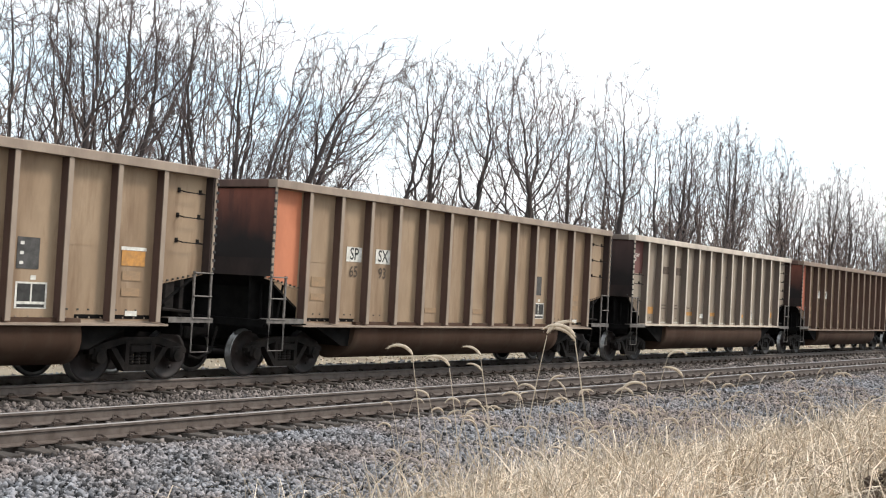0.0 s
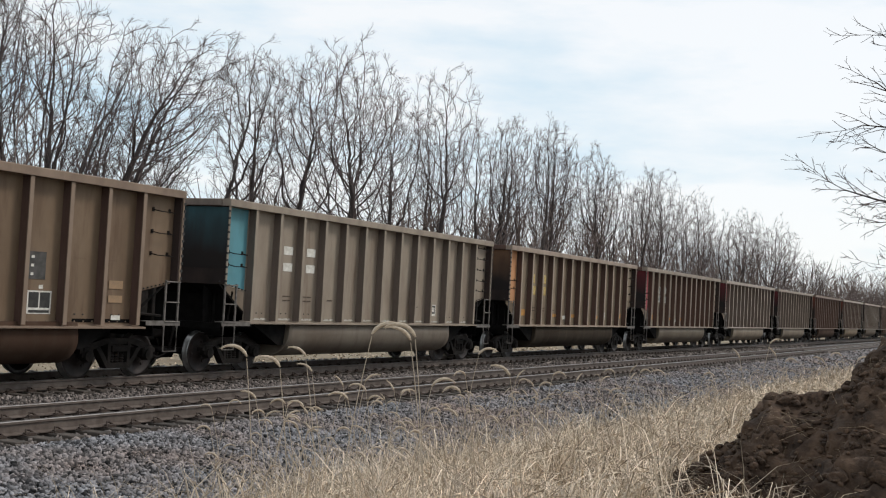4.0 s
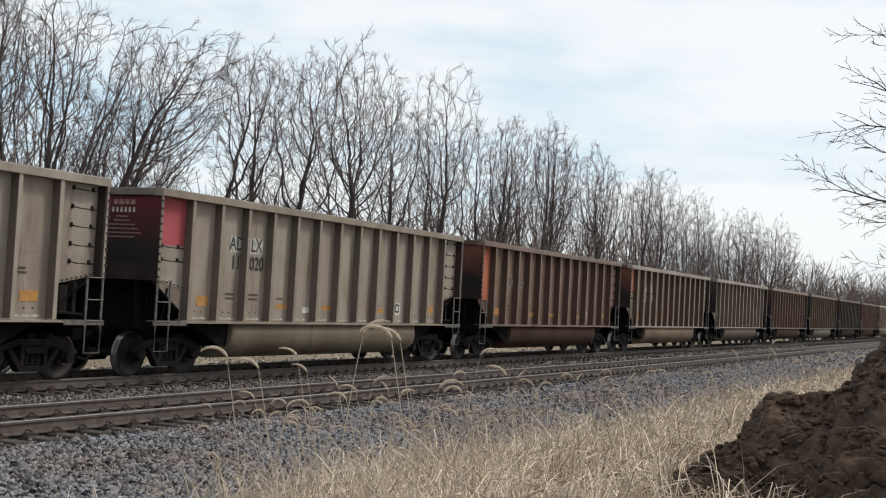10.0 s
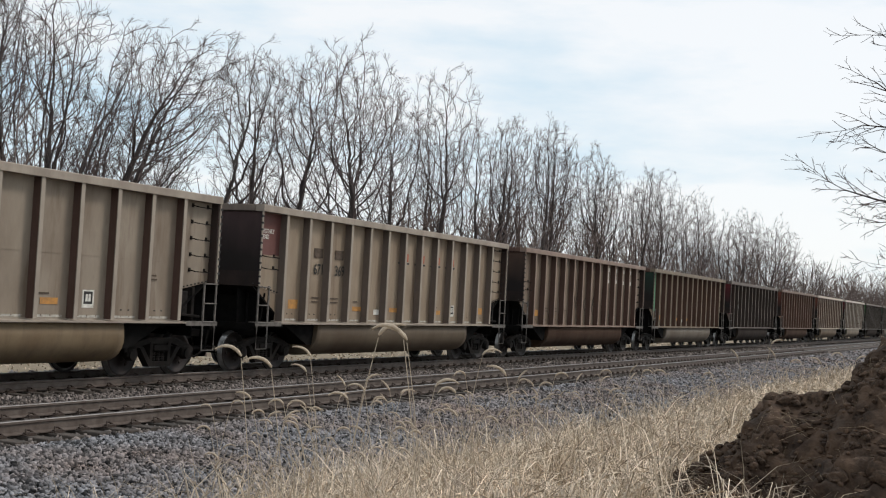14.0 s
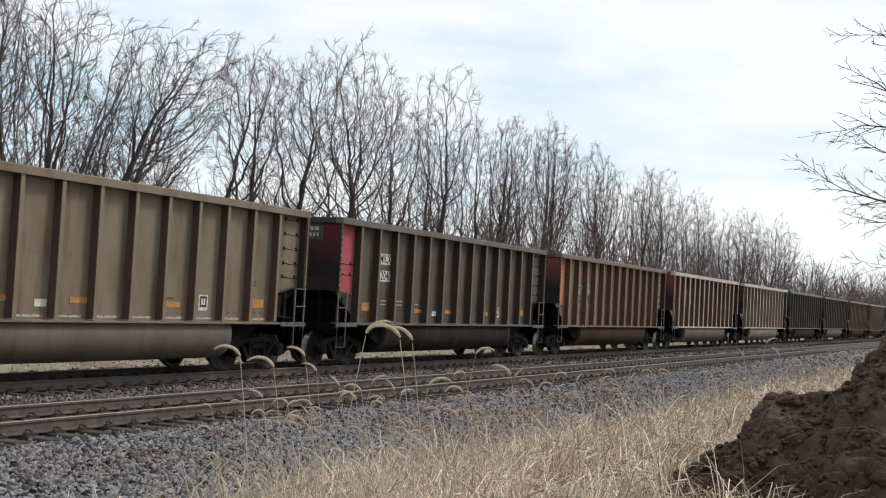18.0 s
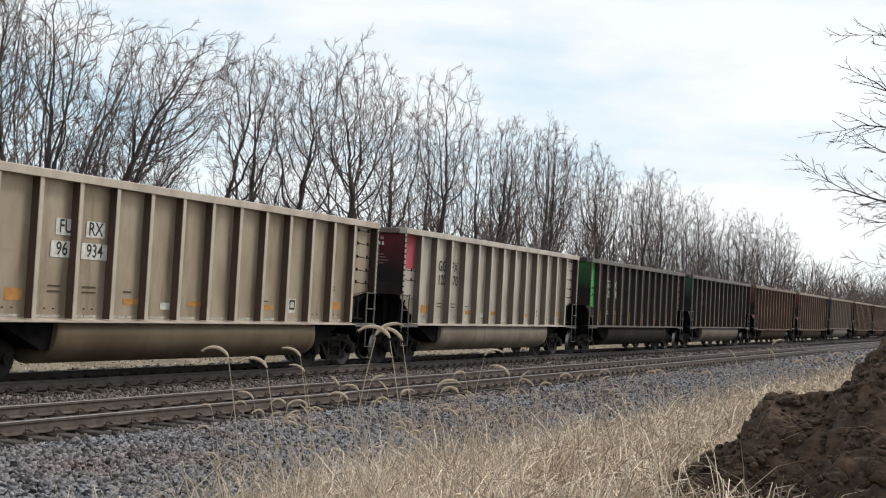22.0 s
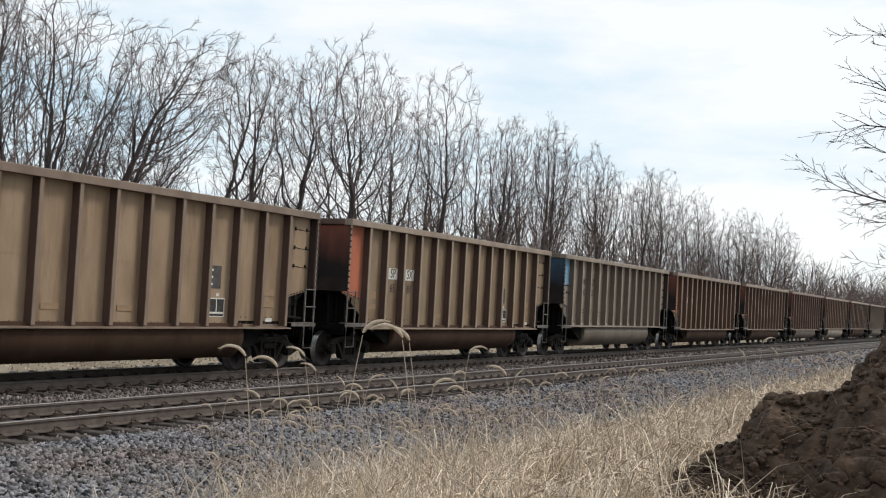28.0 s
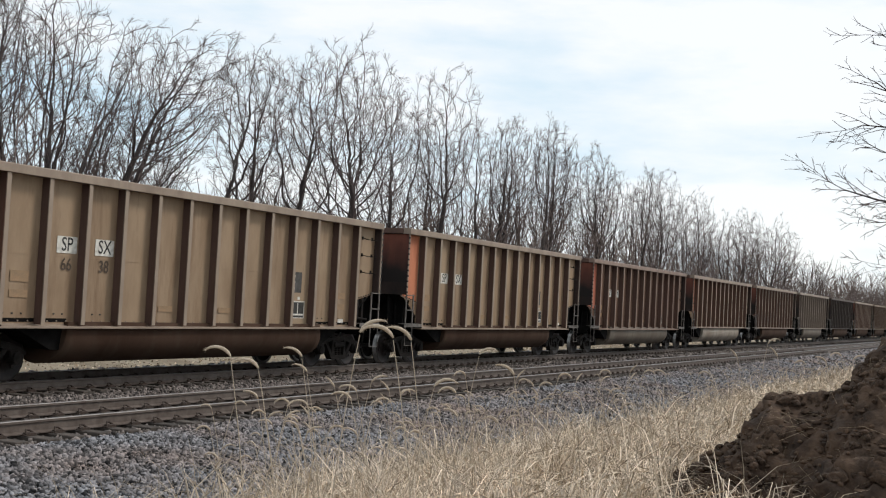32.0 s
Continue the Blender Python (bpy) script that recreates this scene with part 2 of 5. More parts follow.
def build_track(name, yc, ties_to, label, rng):
    track = new(name)
    track.location = (0, yc, 0)
    tagged(track, label, "railway track", kind="structure")
    for s in (-1, 1):
        child("rail", RAIL_ME, track, m=pose(0, s * GAUGE, 0))
    x = 4.0
    while x < ties_to:
        j = rng.uniform(-0.03, 0.03)
        child("tie", TIE_ME, track, m=pose(x + j, rng.uniform(-0.05, 0.05), rng.uniform(-0.008, 0.0), 0, 0, rng.uniform(-1.2, 1.2)))
        for s in (-1, 1):
            child("tie_plate", FAST_ME, track, m=pose(x + j, s * GAUGE, 0))
        x += 0.53
    bm = bmesh.new()
    while x < 330:
        box(bm, x - 0.115, x + 0.115, -1.3, 1.3, -0.37, -0.19)
        x += 0.53
    tagged(part("far_ties", bm, M_TIE, track), kind="stuff")
    return track


def stones(name, n, x0, x1, y0, y1, size, rng, label, dens=None, stuff=None):
    """Crushed stones: small uneven blocks scattered over the bed."""
    x = rng.uniform(0, 1, n)
    x = x0 + (x1 - x0) * x
    y = rng.uniform(y0, y1, n)
    if dens:
        keep = np.array([dens(a, b) for a, b in zip(x, y)]) > rng.uniform(0, 1, n)
        x, y = x[keep], y[keep]
        n = len(x)
    z = np.array([bed_z(a, b) for a, b in zip(x, y)]) + rng.uniform(-0.02, 0.012, n)
    cube = np.array([(a, b, c) for a in (-1, 1) for b in (-1, 1) for c in (-1, 1)], float) * 0.5
    v = cube[None] * (0.62 + 0.55 * rng.uniform(0, 1, (n, 8, 1))) + rng.uniform(-0.16, 0.16, (n, 8, 3))
    s = size * rng.uniform(0.6, 1.35, (n, 1, 1)) * np.stack([rng.uniform(0.8, 1.3, n), rng.uniform(0.8, 1.3, n), rng.uniform(0.55, 0.95, n)], 1)[:, None]
    v = v * s
    q = rng.normal(size=(n, 4))
    q /= np.linalg.norm(q, axis=1, keepdims=True)
    w, a, b, c = q.T
    R = np.stack([np.stack([1 - 2 * (b * b + c * c), 2 * (a * b - c * w), 2 * (a * c + b * w)], 1),
                  np.stack([2 * (a * b + c * w), 1 - 2 * (a * a + c * c), 2 * (b * c - a * w)], 1),
                  np.stack([2 * (a * c - b * w), 2 * (b * c + a * w), 1 - 2 * (a * a + b * b)], 1)], 1)
    v = np.einsum("nij,nkj->nki", R, v) + np.stack([x, y, z], 1)[:, None]
    tri = np.array([(0, 1, 3, 2), (4, 6, 7, 5), (0, 4, 5, 1), (2, 3, 7, 6), (0, 2, 6, 4), (1, 5, 7, 3)])
    f = (np.arange(n)[:, None, None] * 8 + tri[None]).reshape(-1, 4)
    return tagged(new(name, soup(name, v.reshape(-1, 3), f, stuff or M_STONE)), label, "ballast", kind="stuff")


def clear_of_rails(x, y):
    for yc in TRACKS.values():
        if abs(abs(y - yc) - GAUGE) < 0.12:
            return 0.0
        if abs(y - yc) < 1.25 and (x - 4.0) % 0.53 < 0.13 or abs(y - yc) < 1.25 and (x - 4.0) % 0.53 > 0.40:
            return 0.12
    if y < 8.6:
        return max(0.15, (y - 6.9) / 1.7)
    return 1.0


rng = np.random.default_rng(5)
track_near = build_track("track_1", TRACKS["near"], 84, "empty steel-railed track on dark ties in grey ballast", random.Random(1))
track_far = build_track("track_2", TRACKS["far"], 84, "steel-railed track under the passing coal train", random.Random(2))
stones("ballast_stones", 60000, 7, 26, 7.0, 11.6, 0.046, rng, "loose grey and pinkish crushed stone on the bed shoulder", clear_of_rails)
stones("ballast_stones", 34000, 26, 62, 7.0, 11.6, 0.052, rng, "loose grey crushed stone along the bed shoulder", clear_of_rails)
stones("ballast_stones", 9000, 62, 130, 7.4, 11.6, 0.11, rng, "grey crushed stone on the far shoulder", clear_of_rails)
stones("ballast_stones", 24000, 9, 40, 11.6, 17.0, 0.05, rng, "grey crushed stone between the two tracks", clear_of_rails, M_STONE2)
stones("ballast_stones", 5000, 40, 100, 11.6, 17.0, 0.10, rng, "grey crushed stone between the far reaches of the tracks", clear_of_rails, M_STONE2)
stones("ballast_stones", 8000, 12, 60, 18.4, 21.5, 0.08, rng, "grey crushed stone behind the train", clear_of_rails)

# ---- coal gondolas ----
CAR_LEN, PITCH, HALF = 14.6, 16.18, 7.3
RIBS = [1.10 + 1.022 * k - HALF for k in range(13)]
SKIN = -1.395                                        # the near side sheet; ribs stand out to -1.6


def side_sheet_bm():
    """One side: a sheet with cut-away lower corners, rivet line and a weld seam."""
    bm = bmesh.new()
    e = HALF - 0.06
    o = [(-e, 3.78), (-e, 2.03), (-6.25, 1.84), (-6.25, 1.16), (6.25, 1.16), (6.25, 1.84), (e, 2.03), (e, 3.78)]
    prism(bm, o, 1, SKIN, SKIN + 0.03)
    for s in (-1, 1):                              # bolts along the cut edge and round the end bay
        for k in range(9):
            x = s * (HALF - 0.04 - k * 0.125)
            z = 2.05 - 0.18 * k / 8
            box(bm, x - 0.014, x + 0.014, SKIN - 0.03, SKIN, z, z + 0.03, 1)
    box(bm, -6.2, 6.2, SKIN - 0.006, SKIN, 2.40, 2.412)
    for k in range(13):
        for dx in (0.22, 0.44, 0.66):
            if k in (0, 1, 2, 10, 11):
                x = RIBS[k] + dx
                box(bm, x - 0.016, x + 0.016, SKIN - 0.014, SKIN, 1.37, 1.395, 1)
    return bm


def rib_bm():
    """A deep side post: web, front flange and foot gusset."""
    bm = bmesh.new()
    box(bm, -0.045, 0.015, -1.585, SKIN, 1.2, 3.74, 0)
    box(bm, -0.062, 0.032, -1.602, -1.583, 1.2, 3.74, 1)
    return bm


def end_panel_bm():
    """The painted bay at the car end, down to the cut edge."""
    bm = bmesh.new()
    prism(bm, [(-HALF + 0.06, 3.73), (-HALF + 0.06, 2.06), (-6.30, 1.90), (-6.30, 3.73)], 1, SKIN - 0.005, SKIN)
    return bm


def chord_bm():
    bm = bmesh.new()
    o = [(-1.63, 3.74), (-1.30, 3.74), (-1.30, 3.9), (-1.615, 3.9), (-1.63, 3.885)]
    prism(bm, o, 0, -HALF, HALF)
    return bm


def sill_bm():
    bm = bmesh.new()
    o = [(-1.61, 1.135), (-1.30, 1.135), (-1.30, 1.21), (SKIN - 0.01, 1.21), (SKIN - 0.01, 1.185), (-1.61, 1.165)]
    prism(bm, o, 0, -6.28, 6.28)
    for x in np.arange(-6.1, 6.15, 0.24):
        box(bm, x - 0.012, x + 0.012, SKIN - 0.018, SKIN, 1.245, 1.27)
    return bm


def end_sheet_bm():
    """An end wall: upright above, sloping in below, with a beam across and stiffeners."""
    bm = bmesh.new()
    box(bm, -HALF + 0.05, -HALF + 0.09, -1.58, 1.58, 2.0, 3.8)
    # sloping part in slot 1, coloured black for the shade of the recess
    prism(bm, [(-HALF + 0.06, 2.0), (-6.0, 1.18), (-5.9, 1.18), (-HALF + 0.10, 2.02)], 1, -1.38, 1.38, 1)
    return bm


def end_chord_bm():
    bm = bmesh.new()
    box(bm, -HALF - 0.03, -HALF + 0.12, -1.395, 1.395, 3.74, 3.895, bev=0.012)
    return bm


def end_patch_bm(mi=0):
    bm = bmesh.new()
    box(bm, -HALF + 0.044, -HALF + 0.05, -1.56, 1.56, 2.35, 3.72)
    return bm


def corner_post_bm():
    """Upright angle at the car corner with bolt heads and foot-hold rungs on it."""
    bm = bmesh.new()
    box(bm, -HALF + 0.0, -HALF + 0.055, -1.605, -1.582, 1.98, 3.74)
    z = 2.05
    while z < 3.72:
        box(bm, -HALF - 0.026, -HALF + 0.03, -1.62, -1.59, z, z + 0.05, 1)
        z += 0.155
    return bm


def ladder_bm(w=0.44):
    """Corner ladder with its rungs, and the step that hangs under it."""
    bm = bmesh.new()
    for x in (-HALF + 0.02, -HALF + w):
        box(bm, x - 0.022, x + 0.022, -1.605, -1.575, 1.06, 2.02)
    for z in (1.99, 1.57, 1.17):
        rod(bm, [(-HALF + 0.0, -1.62, z), (-HALF + w + 0.02, -1.62, z)], 0.014, 5)
    rod(bm, [(-HALF + 0.02, -1.6, 1.1), (-HALF + 0.02, -1.6, 0.56), (-HALF + w, -1.6, 0.56), (-HALF + w, -1.6, 1.1)], 0.017, 5)
    return bm


def end_platform_bm():
    bm = bmesh.new()
    box(bm, -HALF - 0.05, -6.15, -1.57, -1.48, 1.06, 1.165)
    box(bm, -HALF - 0.05, -HALF + 0.05, -1.5, 1.5, 1.0, 1.15)
    for y in (-1.0, 1.0):
        prism(bm, [(-HALF + 0.05, 1.05), (-6.1, 1.05), (-6.1, 1.2), (-HALF + 0.3, 1.12)], 1, y - 0.03, y + 0.03)
    rod(bm, [(-7.0, -1.1, 1.1), (-7.0, -1.1, 1.98)], 0.03, 5)
    rod(bm, [(-6.75, -1.3, 1.1), (-6.6, -1.3, 1.85)], 0.025, 5)
    return bm


def step_plate_bm():
    """The worn plate at the foot of the corner, with a turned-down lip."""
    bm = bmesh.new()
    box(bm, -HALF - 0.06, -6.28, -1.6, -1.42, 1.166, 1.182)
    box(bm, -HALF - 0.06, -6.28, -1.612, -1.6, 1.09, 1.182)
    return bm


def grab_bm():
    """A handhold: a bent bar on two feet."""
    bm = bmesh.new()
    rod(bm, [(-0.26, SKIN + 0.0, 0.03), (-0.26, SKIN - 0.16, 0.0), (0.26, SKIN - 0.16, -0.01), (0.26, SKIN, 0.02)], 0.012, 5)
    for x in (-0.26, 0.26):
        box(bm, x - 0.03, x + 0.03, SKIN - 0.02, SKIN, -0.01, 0.075)
    return bm


def tub_bm():
    """One of the two round-bottomed tubs slung between the trucks."""
    bm = bmesh.new()
    prof = [(-1.50, 1.14)]
    for k in range(15):
        a = math.pi + k / 14 * math.pi
        prof.append((-0.86 + 0.645 * math.cos(a), 0.88 + 0.55 * math.sin(a)))
    prof.append((-0.215, 1.14))
    n = len(prof)
    x0, x1, lean = -4.45, 4.45, 0.18
    ra = [bm.verts.new((x0 + lean * (1.14 - z) * -0.8, y, z)) for y, z in prof]
    rb = [bm.verts.new((x1 - lean * (1.14 - z) * -0.8, y, z)) for y, z in prof]
    mids = []
    for t in (0.02, 0.98):
        mids.append([bm.verts.new(a.co.lerp(b.co, t)) for a, b in zip(ra, rb)])
    rings = [ra, mids[0], mids[1], rb]
    for p, q in zip(rings[:-1], rings[1:]):
        for i in range(n - 1):
            f = bm.faces.new((p[i], q[i], q[i + 1], p[i + 1]))
            f.smooth = True
        bm.faces.new((p[n - 1], q[n - 1], q[0], p[0]))
    bm.faces.new(ra)
    bm.faces.new(rb[::-1])
    bmesh.ops.recalc_face_normals(bm, faces=bm.faces)
    return bm


def floor_bm():
    """Centre sill, slope sheets over the trucks and the floor between them."""
    bm = bmesh.new()
    box(bm, -HALF - 0.1, HALF + 0.1, -0.2, 0.2, 0.72, 1.12)
    for s in (-1, 1):
        prism(bm, [(s * 6.0, 1.19), (s * 4.4, 1.19), (s * 4.4, 0.62), (s * 4.75, 0.62)], 1, -1.38, 1.38)
        box(bm, min(s * 4.4, s * 6.25), max(s * 4.4, s * 6.25), -1.40, 1.40, 1.13, 1.20)
        box(bm, min(s * 5.2, s * 6.9), max(s * 5.2, s * 6.9), -0.62, 0.62, 0.98, 1.12)
        # added black plates that stand in for the shade in the end recess
        for y in (-0.95, 0.95):
            prism(bm, [(s * 7.2, 1.12), (s * 5.9, 1.12), (s * 5.9, 1.2), (s * 7.2, 2.0)], 1, y - 0.02, y + 0.02)
        # added black bulkhead, so that the gap between cars looks shaded
        box(bm, min(s * 6.9, s * 6.86), max(s * 6.9, s * 6.86), -1.3, 1.3, 0.85, 2.02)
    box(bm, -4.45, 4.45, -1.38, 1.38, 1.10, 1.14)
    return bm


def coupler_bm():
    bm = bmesh.new()
    box(bm, -HALF - 0.55, -HALF, -0.09, 0.09, 0.76, 0.94, bev=0.02)
    box(bm, -HALF - 0.79, -HALF - 0.5, -0.17, 0.13, 0.70, 0.99, bev=0.03)
    rod(bm, [(-HALF - 0.1, -0.35, 0.95), (-HALF - 0.3, -0.38, 0.45), (-HALF - 0.6, -0.35, 0.32), (-HALF - 0.79, -0.3, 0.38)], 0.03, 6)
    return bm


def brake_box_bm():
    bm = bmesh.new()
    box(bm, 6.38, 6.62, -1.36, -1.0, 1.28, 1.82, bev=0.02)
    box(bm, 6.72, 6.82, -1.38, -1.2, 1.2, 1.9, bev=0.01)
    rod(bm, [(6.3, -1.4, 1.32), (6.95, -1.42, 1.28)], 0.03, 6)
    return bm


def side_frame_bm():
    """Cast truck side frame: bowed top, sagging bottom chord, columns and journal boxes."""
    bm = bmesh.new()
    y0, y1 = -0.075, 0.075
    prism(bm, [(-1.12, 0.58), (-0.98, 0.66), (-0.42, 0.80), (0.42, 0.80), (0.98, 0.66), (1.12, 0.58), (1.12, 0.5), (0.62, 0.62), (0.40, 0.68), (-0.40, 0.68), (-0.62, 0.62), (-1.12, 0.5)], 1, y0, y1)
    prism(bm, [(-0.66, 0.6), (-0.34, 0.20), (0.34, 0.20), (0.66, 0.6), (0.54, 0.62), (0.30, 0.31), (-0.30, 0.31), (-0.54, 0.62)], 1, y0 - 0.01, y1 + 0.01)
    for s in (-1, 1):
        box(bm, s * 0.29 - 0.045, s * 0.29 + 0.045, y0 - 0.012, y1 + 0.012, 0.27, 0.72)
        box(bm, s * 0.889 - 0.15, s * 0.889 + 0.15, y0 - 0.02, y1 + 0.02, 0.40, 0.64, bev=0.03)
        lathe(bm, [(0.02, -0.14), (0.115, -0.13), (0.125, -0.02), (0.125, 0.03)], (s * 0.889, 0, 0.457), 14)
    return bm


def spring_bm():
    bm = bmesh.new()
    for dx in (-0.15, 0.0, 0.15):
        prof = []
        for k in range(9):
            z = 0.315 + k * 0.026
            prof.append((0.07 if k % 2 else 0.052, z))
        rings = [[bm.verts.new((dx + r * math.cos(a * math.tau / 10), r * math.sin(a * math.tau / 10), z)) for a in range(10)] for r, z in prof]
        for p, q in zip(rings[:-1], rings[1:]):
            for i in range(10):
                bm.faces.new((p[i], p[(i + 1) % 10], q[(i + 1) % 10], q[i]))
    box(bm, -0.24, 0.24, -0.12, 0.12, 0.53, 0.66, bev=0.015)
    return bm


def bolster_bm():
    bm = bmesh.new()
    box(bm, -0.22, 0.22, -1.0, 1.0, 0.5, 0.72, bev=0.02)
    box(bm, -0.3, 0.3, -0.3, 0.3, 0.7, 0.98)
    rod(bm, [(-0.5, -0.6, 0.5), (-0.5, 0.6, 0.5)], 0.05, 6)
    rod(bm, [(0.5, -0.6, 0.5), (0.5, 0.6, 0.5)], 0.05, 6)
    return bm


def wheelset_bm():
    """Axle with two flanged wheels, at the axle's own centre."""
    bm = bmesh.new()
    rod(bm, [(0, -1.0, 0), (0, 1.0, 0)], 0.075, 12)
    for s in (-1, 1):
        prof = [(0.09, 0.09), (0.135, 0.08), (0.15, 0.045), (0.36, 0.02), (0.395, 0.062), (0.45, 0.066), (0.457, 0.055), (0.46, -0.035), (0.484, -0.05), (0.482, -0.072), (0.40, -0.075), (0.37, -0.03), (0.15, 0.0), (0.1, -0.06)]
        prof = [(r, y * s + s * 0.755) for r, y in prof]
        lathe(bm, prof, (0, 0, 0), 28)
        for f in bm.faces:
            c = f.calc_center_median()
            if 0.435 < math.hypot(c.x, c.z) < 0.47 and abs(c.y) > 0.6:
                f.material_index = 1
        for k in range(3):                     # cast marks on the wheel plate
            a = k * math.tau / 3
            box(bm, 0.25 * math.cos(a) - 0.03, 0.25 * math.cos(a) + 0.03, s * 0.785 - 0.012, s * 0.785 + 0.012, 0.25 * math.sin(a) - 0.03, 0.25 * math.sin(a) + 0.03)
    bmesh.ops.recalc_face_normals(bm, faces=bm.faces)
    for f in bm.faces:
        f.smooth = True
    return bm


def made(name, bm):
    me = bpy.data.meshes.new(name)
    bm.to_mesh(me)
    bm.free()
    return me


SHAPES = {
    "side_sheet": made("side_sheet", side_sheet_bm()),
    "rib": made("rib", rib_bm()),
    "end_panel": made("end_panel", end_panel_bm()),
    "chord": made("chord", chord_bm()),
    "sill": made("sill", sill_bm()),
    "end_sheet": made("end_sheet", end_sheet_bm()),
    "end_chord": made("end_chord", end_chord_bm()),
    "end_patch": made("end_patch", end_patch_bm()),
    "corner_post": made("corner_post", corner_post_bm()),
    "ladder": made("ladder", ladder_bm()),
    "end_platform": made("end_platform", end_platform_bm()),
    "step_plate": made("step_plate", step_plate_bm()),
    "grab": made("grab", grab_bm()),
    "tub": made("tub", tub_bm()),
    "floor": made("floor", floor_bm()),
    "coupler": made("coupler", coupler_bm()),
    "brake_box": made("brake_box", brake_box_bm()),
    "side_frame": made("side_frame", side_frame_bm()),
    "spring": made("spring", spring_bm()),
    "bolster": made("bolster", bolster_bm()),
    "wheelset": made("wheelset", wheelset_bm()),
}
PAINTED = {}


def shape(name, *mats):
    """A shared mesh in given materials."""
    key = (name, *[m.name for m in mats])
    if key not in PAINTED:
        me = SHAPES[name].copy()
        me.name = name
        for m in mats:
            me.materials.append(m)
        PAINTED[key] = me
    return PAINTED[key]


def letters(text, height, material):
    """Stencilled characters as a thin mesh, centred, standing in the x-z plane and facing the camera side."""
    key = ("text", text, height, material.name)
    if key not in PAINTED:
        cu = bpy.data.curves.new("stencil", "FONT")
        cu.body, cu.size, cu.align_x, cu.align_y, cu.resolution_u, cu.offset = text, height / 0.69, "CENTER", "CENTER", 3, height * 0.018
        ob = new("stencil", cu)
        bpy.context.view_layer.update()
        me = bpy.data.meshes.new_from_object(ob.evaluated_get(bpy.context.evaluated_depsgraph_get()))
        bpy.data.objects.remove(ob)
        me.transform(Matrix.Rotation(radians(90), 4, "X") @ Matrix.Diagonal((0.86, 1, 1, 1)))
        me.materials.clear()
        me.materials.append(material)
        PAINTED[key] = me
    return PAINTED[key]


def plate(w, h, material):
    key = ("plate", round(w, 3), round(h, 3), material.name)
    if key not in PAINTED:
        bm = bmesh.new()
        box(bm, -w / 2, w / 2, -0.002, 0.002, -h / 2, h / 2)
        PAINTED[key] = to_mesh("placard", bm, material)
    return PAINTED[key]


PAINTS = {}


def darken_down(m):
    """Blackens the end wall's paint towards the bottom, ragged at its upper edge."""
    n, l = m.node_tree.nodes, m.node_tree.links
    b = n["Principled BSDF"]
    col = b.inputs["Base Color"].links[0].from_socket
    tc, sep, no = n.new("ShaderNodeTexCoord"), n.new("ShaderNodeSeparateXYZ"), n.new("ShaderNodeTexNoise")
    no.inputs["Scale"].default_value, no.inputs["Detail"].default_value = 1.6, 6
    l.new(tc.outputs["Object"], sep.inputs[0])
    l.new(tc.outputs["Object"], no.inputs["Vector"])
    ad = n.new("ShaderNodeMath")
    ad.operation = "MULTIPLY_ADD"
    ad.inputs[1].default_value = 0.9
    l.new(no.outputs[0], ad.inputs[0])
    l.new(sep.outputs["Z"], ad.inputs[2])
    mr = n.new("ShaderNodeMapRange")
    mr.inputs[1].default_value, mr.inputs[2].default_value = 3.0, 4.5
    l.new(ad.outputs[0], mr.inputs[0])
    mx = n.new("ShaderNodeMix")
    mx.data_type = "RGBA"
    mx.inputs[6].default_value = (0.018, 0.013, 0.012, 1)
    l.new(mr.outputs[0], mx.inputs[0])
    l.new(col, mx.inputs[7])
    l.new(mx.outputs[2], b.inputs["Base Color"])


